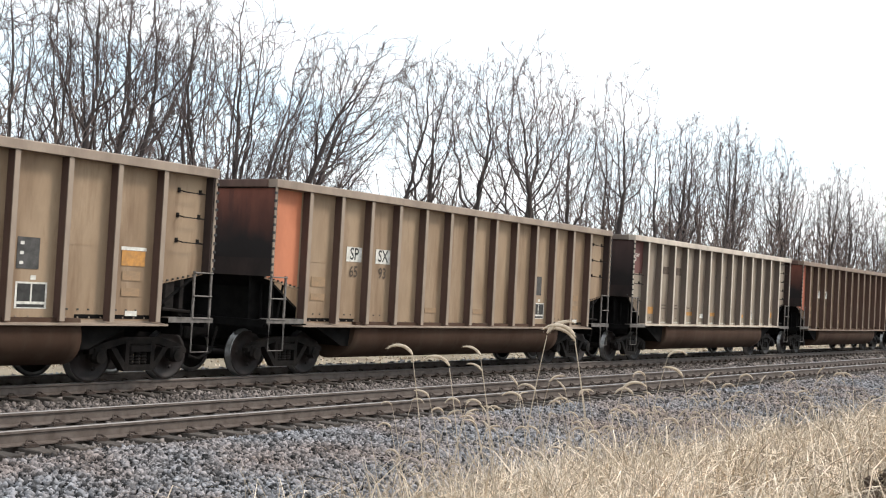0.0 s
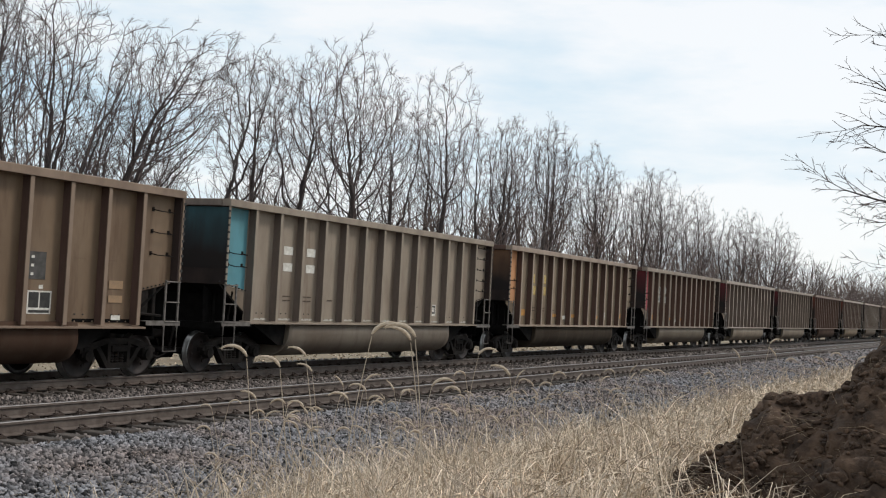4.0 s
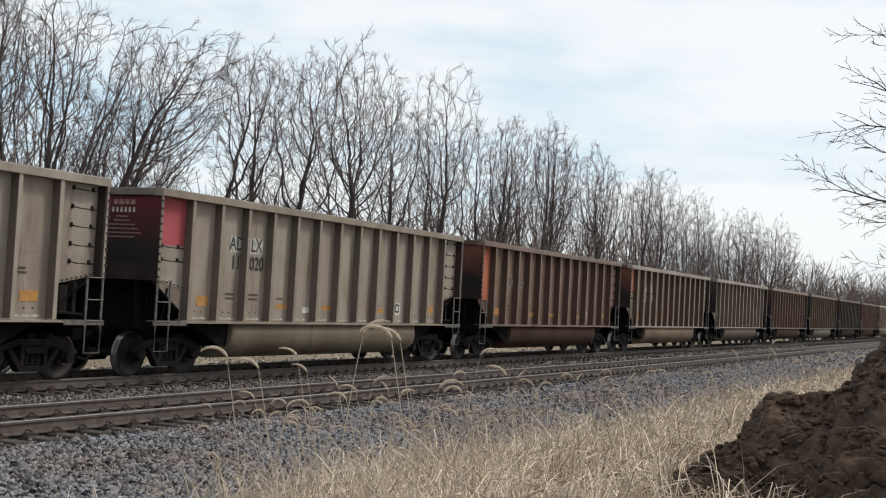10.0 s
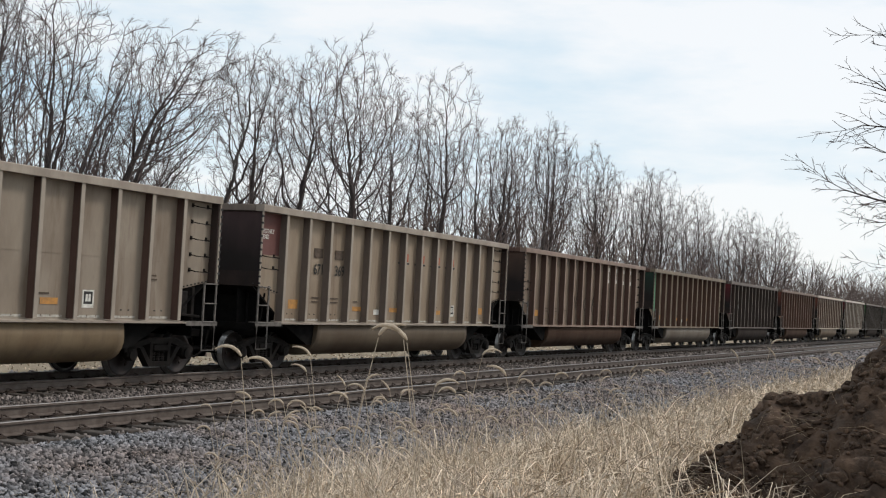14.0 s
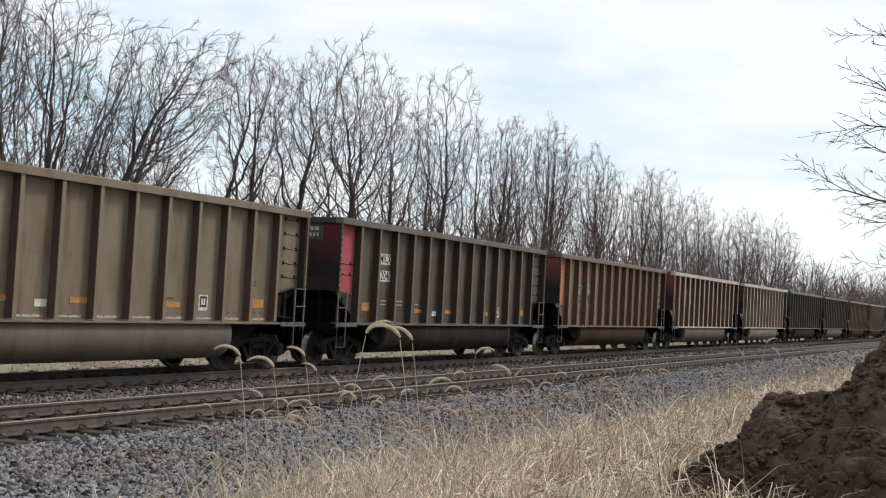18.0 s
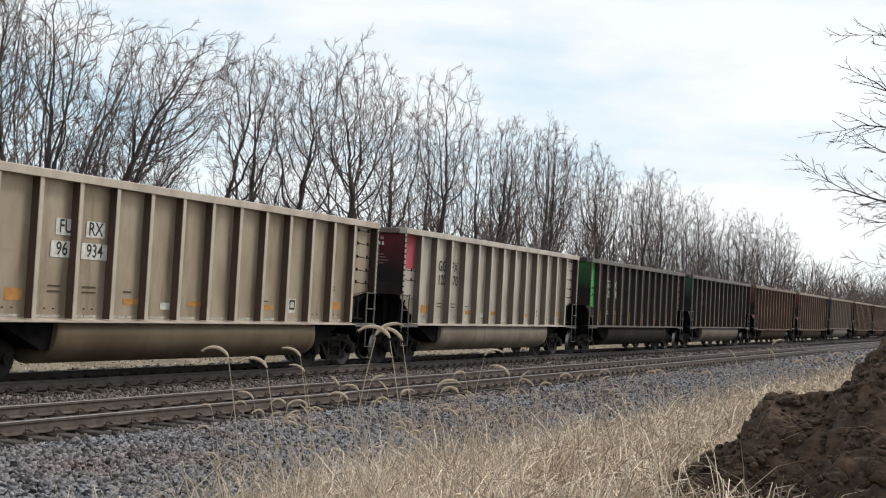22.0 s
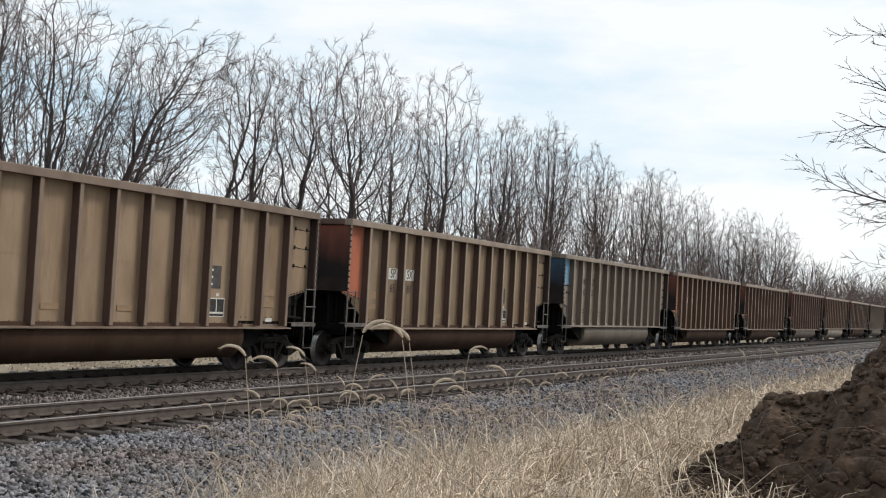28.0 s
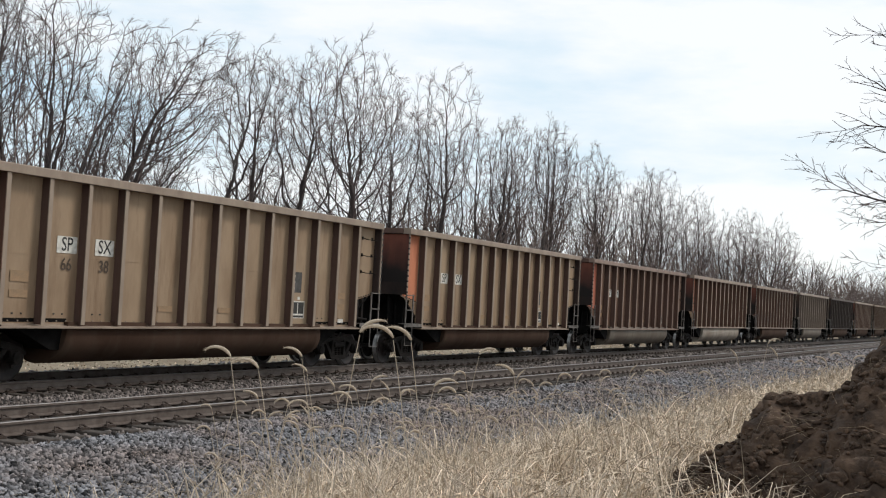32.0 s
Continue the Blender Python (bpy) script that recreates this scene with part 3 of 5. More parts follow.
def paint(kind, rgb):
    """Weathered paint for car sheets, ribs and tubs, one material per colour; webs and tubs also carry shade."""
    key = (kind, rgb)
    if key not in PAINTS:
        r, g, b = rgb
        if max(rgb) - min(rgb) < 0.25:               # coal dust greys every paint
            r, g, b = r * 1.01, g * 0.985, b * 0.97
            rgb = (r, g, b)
        if kind == "side":
            m = mat("car_side_paint", rgb, 0.6, 0.0, dark=(r * 0.73, g * 0.69, b * 0.66), scale=1.7, fine=16, streak=2.6, vary=0.14, bump=0.05, bump_scale=6,
                    grime=(r * 0.42 + 0.01, g * 0.36, b * 0.30), grime_at=(0.50, 0.80), spec=0.35)
        elif kind == "flange":
            m = mat("car_flange_paint", rgb, 0.6, 0.0, dark=(r * 0.72, g * 0.70, b * 0.70), scale=2.2, fine=24, streak=3.0, vary=0.15, bump=0.03)
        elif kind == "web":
            m = mat("car_rib_grime_shade", rgb, 0.8, 0.0, scale=1.6, fine=20, streak=3.0, vary=0.2, bump=0.1)
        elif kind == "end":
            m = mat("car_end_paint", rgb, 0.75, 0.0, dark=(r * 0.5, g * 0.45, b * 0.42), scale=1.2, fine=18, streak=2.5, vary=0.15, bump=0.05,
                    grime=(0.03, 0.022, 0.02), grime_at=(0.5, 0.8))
        elif kind == "patch":
            m = mat("car_patch_paint", rgb, 0.6, 0.0, dark=(r * 0.78, g * 0.74, b * 0.72), scale=2.0, fine=22, streak=2.0, vary=0.08, bump=0.0)
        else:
            # tub colours arrive already darkened for the shade under the body
            m = mat("car_tub_shaded_paint", rgb, 0.65, 0.0, dark=(r * 0.68, g * 0.62, b * 0.58), scale=1.0, fine=14, vary=0.15, bump=0.05,
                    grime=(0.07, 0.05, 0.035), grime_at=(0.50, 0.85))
        if kind == "side" and sum(rgb) > 1.0:       # bare aluminium under thin paint
            b = m.node_tree.nodes["Principled BSDF"]
            b.inputs["Metallic"].default_value, b.inputs["Roughness"].default_value = 0.35, 0.42
        if kind == "tub" and sum(rgb) < 0.2:         # dull finish for the darkest tubs
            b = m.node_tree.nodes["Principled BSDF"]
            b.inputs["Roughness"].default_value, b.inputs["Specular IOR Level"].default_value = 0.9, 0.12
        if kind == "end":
            darken_down(m)
        PAINTS[key] = m
    return PAINTS[key]


LIGHTTAN = (0.335, 0.29, 0.24)
TAN, SAND, GREYTAN, LIGHT = (0.315, 0.228, 0.148), (0.30, 0.24, 0.187), (0.278, 0.233, 0.183), (0.53, 0.465, 0.385)
OLIVE, DARK, BROWN, PLUM = (0.215, 0.172, 0.122), (0.085, 0.066, 0.056), (0.165, 0.098, 0.067), (0.26, 0.19, 0.15)
ORANGE, RED, PINK, BLUE, GREEN, PALEGREEN = (0.52, 0.19, 0.10), (0.24, 0.022, 0.032), (0.42, 0.085, 0.10), (0.19, 0.38, 0.54), (0.08, 0.42, 0.10), (0.14, 0.29, 0.18)
PLUMRED = (0.14, 0.062, 0.055)
DULLORANGE = (0.42, 0.13, 0.07)
AMBER, RUST, NONE = (0.50, 0.25, 0.12), (0.40, 0.13, 0.08), None
# rib webs: rusty grime, plus the shade of a side turned from the sun
W_RUSTSHADE, W_GREY, W_DARK = (0.115, 0.068, 0.053), (0.175, 0.138, 0.115), (0.055, 0.043, 0.037)
SMEAR = mat("faded_orange_smear", (0.315, 0.205, 0.12), 0.85, dark=(0.25, 0.175, 0.11), scale=7, fine=40, bump=0)
FADEDRED = mat("pink_faded_lettering", (0.34, 0.20, 0.17), 0.8, scale=8, bump=0)
PALE = mat("pale_plate", (0.52, 0.49, 0.43), 0.8, scale=8, bump=0)
FADEDPLATE = mat("dirty_plate", (0.30, 0.25, 0.20), 0.85, scale=8, bump=0)
FADED = mat("faded_stencil", (0.11, 0.08, 0.06), 0.85, scale=9, bump=0)
W, K, O, R_ = M_WHITE, M_DARKINK, M_ORANGE, M_REDINK

# side, rib web, rib flange and chord, end patch, end sheet, tub, label, marks
# a mark: text or None for a plain placard, dx from the car's left corner, z, height, ink, plate material or None, plate width
LOADS = [(None, 10.80, 1.58, 0.42, None, W, 0.60), (None, 10.66, 1.62, 0.28, None, K, 0.25), (None, 10.94, 1.62, 0.28, None, K, 0.25), (None, 10.80, 1.42, 0.05, None, K, 0.52),
         (None, 10.70, 2.22, 0.5, None, M_GREYBOX, 0.42), (None, 10.82, 1.85, 0.07, None, W, 0.1)] + [(None, 10.58, 2.07 + 0.15 * k, 0.05, None, W, 0.07) for k in range(3)]
SMALL = [(None, 10.78, 1.58, 0.34, None, W, 0.32), (None, 10.78, 1.60, 0.24, None, K, 0.24), (None, 10.74, 1.60, 0.14, None, W, 0.06), (None, 10.82, 1.60, 0.14, None, W, 0.06)]
DABS = [(None, 1.75, 1.62, 0.22, None, O, 0.42), (None, 4.9, 1.55, 0.12, None, O, 0.5), (None, 6.95, 1.55, 0.12, None, O, 0.5), (None, 9.75, 1.52, 0.12, None, O, 0.45), (None, 12.85, 1.6, 0.2, None, O, 0.45), (None, 5.95, 1.48, 0.14, None, W, 0.3)]

RED_TRACES = [(None, 7.50 + 1.022 * k, 3.06, 0.22, None, R_, 0.40) for k in range(4)] + [(None, 7.42 + 1.022 * k, 2.89, 0.05, None, K, 0.66) for k in range(4)]

ROTARY = [("ROTARY", 0.52, 3.30, 0.10, W, None, 0), ("END", 0.42, 3.17, 0.10, W, None, 0)]
MARK_BARS = [(None, 2.80 + 1.02 * k, 2.92, 0.24, None, FADED, 0.42) for k in range(2)]
STRIPS = [(None, 1.95 + 2.044 * k, 1.55, 0.5, None, O, 0.09) for k in range(6)]

SMEARS = [(None, 1.62, 2.02, 0.2, None, SMEAR, 0.44), (None, 1.62, 1.72, 0.14, None, SMEAR, 0.44), (None, 5.72, 1.52, 0.12, None, SMEAR, 0.46),
          (None, 7.78, 1.52, 0.12, None, SMEAR, 0.46), (None, 12.82, 1.95, 0.16, None, SMEAR, 0.4), (None, 12.82, 1.68, 0.14, None, SMEAR, 0.4), (None, 12.86, 1.33, 0.09, None, W, 0.26)]


def load_bars(ink):
    """Rows of small unreadable stencil lettering low on the side and on the tub."""
    return [(None, dx, z, 0.03, None, ink, w * 0.8) for dx, z, w in ((2.74, 1.80, 0.42), (2.74, 1.70, 0.42), (3.66, 1.80, 0.46), (3.66, 1.70, 0.46), (4.75, 1.74, 0.3), (9.6, 1.66, 0.34), (12.62, 2.1, 0.3), (12.62, 2.02, 0.36))]


def reporting(a, b, c, d, ink, back, z=2.92, dx=2.84, h=0.26, gap=1.02, step=0.42):
    out = []
    for row, (p, q) in enumerate(((a, b), (c, d))):
        for col, t in enumerate((p, q)):
            if t:
                out.append((t, dx + col * gap, z - row * step, h, ink, back, 0.2 * len(t) + 0.12))
    return out


CARS = [
    (TAN, W_RUSTSHADE, SAND, NONE, BROWN, BROWN, "tan", LOADS + [(None, 12.85, 2.24, 0.26, None, O, 0.52), (None, 12.85, 2.40, 0.06, None, W, 0.56)]),
    (TAN, W_RUSTSHADE, SAND, ORANGE, RUST, BROWN, "tan with a bright orange end panel", LOADS + reporting("SP", "SX", "", "", K, W, 2.62, 2.76, 0.25) + reporting("", "", "65", "93", FADED, None, 2.62, 2.76, 0.23, 1.02, 0.36)),
    (GREYTAN, W_GREY, LIGHT, PLUMRED, (0.14, 0.08, 0.07), BROWN, "faded brown-grey with traces of red lettering", SMALL + DABS + RED_TRACES + ROTARY + MARK_BARS),
    ((0.175, 0.122, 0.078), W_RUSTSHADE, (0.23, 0.17, 0.125), RUST, RUST, BROWN, "brown with two white stencil plates", LOADS + reporting("SP", "SX", "", "", K, W, 2.62, 2.76, 0.25) + reporting("", "", "66", "15", FADED, None, 2.62, 2.76, 0.23, 1.02, 0.36)),
    (GREYTAN, W_GREY, GREYTAN, (0.10, 0.27, 0.32), (0.05, 0.15, 0.18), GREYTAN, "grey-tan with a teal end panel", SMALL + reporting("", "", "", "", K, W) + [(None, 2.72, 2.9, 0.2, None, W, 0.4), (None, 3.74, 2.9, 0.2, None, W, 0.4), (None, 2.72, 2.5, 0.2, None, W, 0.4), (None, 3.74, 2.5, 0.2, None, W, 0.4)]),
    (OLIVE, W_RUSTSHADE, SAND, AMBER, (0.30, 0.16, 0.08), (0.11, 0.085, 0.06), "olive-tan, amber end panel, yellowed plates", DABS + SMALL + reporting("G", "CZ", "33", "61", M_ORANGE, (0,), 2.85, 2.6)),
    (GREYTAN, W_RUSTSHADE, GREYTAN, PINK, RED, OLIVE, "grey-tan with a crimson end panel", DABS + SMALL + reporting("CR", "IX", "40", "737", K, W)),
    (LIGHTTAN, W_GREY, LIGHTTAN, PINK, RED, (0.36, 0.29, 0.205), "pale grey-tan, crimson end panel", DABS + SMALL + reporting("AD", "LX", "", "", K, PALE, 2.92, 2.97, 0.29, 0.75) + reporting("", "", "11", "198", K, None, 2.92, 3.02, 0.29, 0.72)),
    (LIGHTTAN, W_GREY, GREYTAN, PINK, RED, (0.33, 0.265, 0.19), "pale grey-tan with a red end panel", DABS + SMALL + reporting("AD", "LX", "", "", K, PALE, 2.92, 2.9, 0.3, 0.78) + reporting("", "", "11", "020", K, None, 2.92, 2.9, 0.3, 0.82)),
    ((0.19, 0.128, 0.096), W_RUSTSHADE, (0.20, 0.145, 0.112), DULLORANGE, RUST, BROWN, "dull brown-grey with a dull orange end panel", SMALL + DABS[:5] + reporting("SP", "SX", "", "", K, FADEDPLATE, 2.62, 2.76, 0.25)),
    (GREYTAN, W_RUSTSHADE, LIGHTTAN, ORANGE, RUST, (0.34, 0.25, 0.15), "grey-tan, orange end panel and white plates", SMALL + DABS[:4] + reporting("FU", "RX", "962", "346", K, W, 2.90, 2.94, 0.245, 0.80)),
    ((0.295, 0.235, 0.172), W_GREY, LIGHTTAN, PLUMRED, (0.12, 0.07, 0.07), (0.20, 0.15, 0.10), "tan-grey with traces of red lettering", SMALL + DABS + RED_TRACES + ROTARY + MARK_BARS + reporting("", "", "671", "369", K, None)),
    ((0.19, 0.148, 0.112), W_RUSTSHADE, PLUM, NONE, BROWN, BROWN, "brown with four large white painted shapes", SMALL + DABS[:1] + [(None, 9.80 + 1.022 * k, 3.3 + 0.24 * j, 0.15, None, W, 0.46) for k in range(4) for j in (-1, 1)] + [(None, 9.80 + 1.022 * k, 3.3, 0.33, None, W, 0.24) for k in range(4)]),
    (OLIVE, W_RUSTSHADE, OLIVE, PALEGREEN, (0.03, 0.09, 0.06), GREYTAN, "olive-grey with a pale green end panel", SMALL + DABS),
    ((0.105, 0.083, 0.067), W_DARK, (0.15, 0.125, 0.105), PINK, RED, DARK, "near-black, crimson end panel, white plates", SMALL + DABS + [("MILX", 2.72, 2.95, 0.24, K, W, 0.66), ("32040", 2.72, 2.48, 0.24, K, W, 0.70)]),
    ((0.29, 0.205, 0.145), W_RUSTSHADE, (0.20, 0.14, 0.105), ORANGE, RUST, BROWN, "dull tan with an orange end panel", SMALL + reporting("HE", "QX", "", "", K, PALE, 2.66, 2.76, 0.29) + reporting("", "", "62", "78", K, None, 2.66, 2.76, 0.26, 1.02, 0.42)),
    ((0.42, 0.35, 0.26), W_RUSTSHADE, LIGHT, ORANGE, RUST, (0.26, 0.19, 0.12), "sand-coloured, orange end panel, white plates", SMALL + DABS + reporting("FU", "RX", "961", "934", K, W, 2.90, 2.94, 0.245, 0.80)),
    ((0.57, 0.525, 0.45), W_GREY, (0.52, 0.48, 0.41), PINK, RED, (0.40, 0.335, 0.25), "pale grey with a crimson end panel", SMALL + DABS + reporting("GG", "PX", "120", "570", K, None, 2.92, 2.84, 0.3, 0.86)),
    (DARK, W_DARK, (0.165, 0.145, 0.125), GREEN, (0.06, 0.27, 0.08), DARK, "near-black with a bright green end panel", SMALL + STRIPS + reporting("GG", "PX", "100", "978", W, None, 2.92, 2.84, 0.3, 0.86)),
    (DARK, W_DARK, (0.165, 0.145, 0.125), PALEGREEN, (0.08, 0.22, 0.15), GREYTAN, "near-black with a pale green end panel", SMALL + STRIPS + reporting("GG", "PX", "101", "055", W, None, 2.92, 2.84, 0.3, 0.86)),
    (TAN, W_RUSTSHADE, (0.22, 0.165, 0.125), RUST, RUST, BROWN, "tan with a rust-red end panel", LOADS + reporting("SP", "SX", "", "", K, W, 2.62, 2.76, 0.25)),
    ((0.25, 0.182, 0.116), W_RUSTSHADE, SAND, DULLORANGE, RUST, BROWN, "dull tan with a rust-red end panel", LOADS + reporting("SP", "SX", "", "", K, W, 2.62, 2.76, 0.25) + reporting("", "", "65", "81", FADED, None, 2.62, 2.76, 0.23, 1.02, 0.40)),
    (GREYTAN, W_GREY, GREYTAN, BLUE, (0.07, 0.17, 0.28), GREYTAN, "grey-tan with a sky-blue end panel", SMALL + reporting("MS", "KX", "67", "21", FADED, None)),
    (TAN, W_RUSTSHADE, SAND, ORANGE, RUST, BROWN, "tan, orange end panel, white plates", LOADS + reporting("SP", "SX", "", "", K, W, 2.62, 2.76, 0.25) + reporting("", "", "66", "38", FADED, None, 2.62, 2.76, 0.23, 1.02, 0.36)),
    (TAN, W_RUSTSHADE, SAND, ORANGE, RUST, BROWN, "tan with an orange end panel", LOADS + reporting("SP", "SX", "", "", K, W, 2.62, 2.76, 0.25)),
    (BROWN, W_RUSTSHADE, PLUM, RUST, RUST, GREYTAN, "red-brown with white stencil plates", LOADS + reporting("SP", "SX", "", "", K, W, 2.62, 2.76, 0.25)),
    (TAN, W_RUSTSHADE, SAND, ORANGE, RUST, LIGHT, "tan with an orange end panel", SMALL),
    (BROWN, W_RUSTSHADE, SAND, RUST, RUST, BROWN, "rusty tan", SMALL),
    (GREYTAN, W_GREY, GREYTAN, NONE, BROWN, GREYTAN, "grey-tan", SMALL),
    (DARK, W_DARK, DARK, NONE, BROWN, BROWN, "near-black", SMALL),
    (TAN, W_RUSTSHADE, SAND, ORANGE, RUST, BROWN, "tan with an orange end panel", SMALL),
    (OLIVE, W_RUSTSHADE, OLIVE, NONE, BROWN, BROWN, "olive-tan", SMALL),
    (TAN, W_RUSTSHADE, SAND, RUST, RUST, BROWN, "tan", SMALL),
    (GREYTAN, W_GREY, GREYTAN, RED, RED, GREYTAN, "grey-tan", SMALL),
]
TURN = Matrix.Rotation(math.pi, 4, "Z")              # the other side or end of a car
FLIP = Matrix.Diagonal((-1, 1, 1, 1))                # mirrored end on the same side


FULL_BAY = (1, 3, 4, 5, 6, 9, 13, 14, 15, 18, 19, 20, 21, 23, 24, 25, 26, 27, 30)


def build_car(i, spec):
    side, web, flange, patch, end, tub, words, marks = spec
    car = new("coal_gondola")
    tagged(car, "Ribbed coal gondola, " + words, "freight car", "cars of the coal train")
    # tub colours cut to 0.36 or 0.55: shade under the car, in the paint
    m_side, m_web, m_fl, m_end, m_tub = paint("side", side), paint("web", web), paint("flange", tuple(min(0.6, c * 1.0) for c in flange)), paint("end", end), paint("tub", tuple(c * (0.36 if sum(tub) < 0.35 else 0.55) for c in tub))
    m_patch = paint("patch", patch) if patch else m_side
    deep = 1.04 if LOADS[0] in marks else 1.0        # the older cars have deeper sides
    stretch = Matrix.Translation((0, 0, 3.9 * (1 - deep))) @ Matrix.Diagonal((1, 1, deep, 1))
    aged = LOADS[0] in marks or i in (5, 9, 12, 15) or sum(side) < 0.33
    for turn in (Matrix(), TURN):
        child("side_sheet", shape("side_sheet", m_side, M_DARKINK), car, m=turn @ stretch)
        child("top_chord", shape("chord", m_fl), car, m=turn)
        child("side_sill", shape("sill", m_fl), car, m=turn @ stretch)
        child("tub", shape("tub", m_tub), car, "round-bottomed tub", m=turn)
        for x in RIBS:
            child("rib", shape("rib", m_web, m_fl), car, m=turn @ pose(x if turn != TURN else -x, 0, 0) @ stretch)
        if not aged:
            for k in range(12):
                child("foot_strip", plate(0.62, 0.045, PALE), car, m=turn @ pose((RIBS[k] + 0.55) * (1 if turn != TURN else -1), SKIN - 0.004, 1.245))
        child("end_sheet", shape("end_sheet", M_ENDSTEEL, M_BLACK), car, "dark end wall", m=turn)
        # the -x end chord takes the darker web paint
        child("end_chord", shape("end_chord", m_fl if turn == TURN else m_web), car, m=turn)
        child("end_platform", shape("end_platform", M_BLACK), car, "near-black end platform", m=turn)
        child("coupler", shape("coupler", M_TRUCK), car, "knuckle coupler and air hose", m=turn)
        for f in (Matrix(), FLIP):
            child("corner_post", shape("corner_post", m_fl, M_DARKINK), car, m=turn @ f)
            child("step_plate", shape("step_plate", M_GALV), car, "worn grey step plate", m=turn @ f)
            child("ladder", shape("ladder", M_GALV), car, "worn steel ladder and step", m=turn @ f)
        old = LOADS[0] in marks
        for x, zs in ((-6.72, () if old or i in (9, 13, 15) else (2.70, 2.42)), (6.80, (3.42, 2.97, 2.52) if old else (3.62, 3.27, 2.92, 2.57, 2.24))):
            for z in zs:
                child("grab_iron", shape("grab", M_TRUCK), car, m=turn @ pose(x, 0, z))
    child("end_patch", shape("end_patch", paint("end", tuple(c * 0.6 for c in end))), car, "painted end panel, darker towards the bottom")
    if i in (10, 16):
        for k, t in enumerate(("FURX", "962346" if i == 10 else "961934")):
            child("end_plate", plate(0.5 if k == 0 else 0.72, 0.19, M_WHITE), car, m=pose(-HALF + 0.04, -0.62 - 0.1 * k, 3.58 - 0.2 * k, 0, 0, 90))
            child("end_stencil", letters(t, 0.13, M_DARKINK), car, m=pose(-HALF + 0.034, -0.62 - 0.1 * k, 3.58 - 0.2 * k, 0, 0, -90))
    if i == 15:
        bm = bmesh.new()
        for x0, run in ((-2.35, ((0, 2.25), (0.05, 1.9), (0.2, 1.45), (0.42, 1.38), (0.55, 1.5))), (-1.2, ((0.5, 2.2), (0.25, 2.28), (0.08, 2.1), (0.2, 1.9), (0.45, 1.72), (0.3, 1.45), (0.05, 1.4))), (-0.1, ((0, 1.4), (0.1, 2.0), (0.2, 2.2), (0.4, 1.9), (0.62, 1.45)))):
            rod(bm, [(x0 + a, SKIN - 0.004, z) for a, z in run], 0.013, 4)
        part("graffiti", bm, PALE, car, "thin chalk-like scrawl")
    if i == 12:
        bm = bmesh.new()
        for x0, run in ((-1.55, ((0, 1.85), (0.1, 2.35), (0.2, 1.8), (0.3, 2.3), (0.42, 1.9), (0.55, 2.1))), (-0.45, ((0.25, 2.3), (0.08, 2.15), (0.1, 1.9), (0.25, 1.78), (0.4, 1.95), (0.4, 2.2), (0.25, 2.3))),
                        (0.55, ((0.35, 2.1), (0.15, 2.25), (0.2, 2.0), (0.45, 1.95), (0.55, 1.7), (0.25, 1.62), (0.05, 1.9), (0.3, 2.35)))):
            rod(bm, [(x0 + a, SKIN - 0.004, z) for a, z in run], 0.011, 4)
        part("graffiti", bm, M_DARKINK, car, "thin dark scrawl")
    if i in (6, 7, 8, 13, 14, 17, 18, 22):
        for k, w in enumerate((0.11, 0.13, 0.10, 0.12)):
            child("end_mark", plate(w, 0.10, FADEDRED if i in (7, 8, 17) else PALE), car, m=pose(-HALF + 0.04, -0.36 - 0.15 * k, 3.60, 0, 0, 90))
        for k in range(6):
            child("end_mark", plate(0.055, 0.10, W if i in (17, 18) else PALE), car, m=pose(-HALF + 0.04, -0.30 - 0.11 * k, 3.44, 0, 0, 90))
        if i in (6, 14):
            child("end_plate", plate(0.86, 0.42, M_GREYBOX), car, m=pose(-HALF + 0.0425, -0.58, 3.52, 0, 0, 90))
        for k, w in enumerate((0.3, 0.42, 0.7, 0.85, 1.0, 0.7)):
            if i in (7, 8, 10, 17):
                child("end_line", plate(w, 0.025, FADEDRED), car, m=pose(-HALF + 0.041, -0.55, 3.30 - 0.085 * k, 0, 0, 90))
    child("floor", shape("floor", M_BLACK), car, "near-black centre sill, slope sheets and recess fillers")
    child("brake_box", shape("brake_box", M_TRUCK), car, "dark brake cylinder box")
    if patch and i in FULL_BAY:
        child("end_panel", shape("end_panel", m_patch), car, "painted end bay", m=stretch)
    elif patch:
        child("end_panel", plate(0.96, 0.98, m_patch), car, "coloured square at the car end", m=pose(-HALF + 0.62, SKIN - 0.003, 3.24))
    dark = sum(side) < 0.33
    for order, (text, dx, z, h, ink, back, w) in enumerate(marks + (SMEARS if old else load_bars(PALE if dark else FADED))):
        x, z = dx - HALF + 0.03, 3.9 - (3.9 - z) * deep
        if back is not None:
            back = YELLOWED if isinstance(back, tuple) else back
            child("placard", plate(w, h * (1.25 if text else 1), back), car, m=pose(x, SKIN - 0.004 - 0.0006 * order, z))
        if text:
            child("stencil", letters(text, h, DARKINK_ON.get(ink.name, ink)), car, m=pose(x, SKIN - 0.008 - 0.0006 * order, z))
    for x in (-6.15, 6.15):
        truck = child("truck", shape("bolster", M_TRUCK), car, "cast iron truck", m=pose(x, 0, 0))
        for s in (-1, 1):
            child("side_frame", shape("side_frame", M_TRUCK), truck, m=pose(0, s * 1.0, 0))
            child("spring_pack", shape("spring", M_TRUCK), truck, m=pose(0, s * 1.0, 0))
            child("wheelset", shape("wheelset", M_WHEEL, M_TREAD), truck, m=pose(s * 0.889, 0, 0.457))
    return car


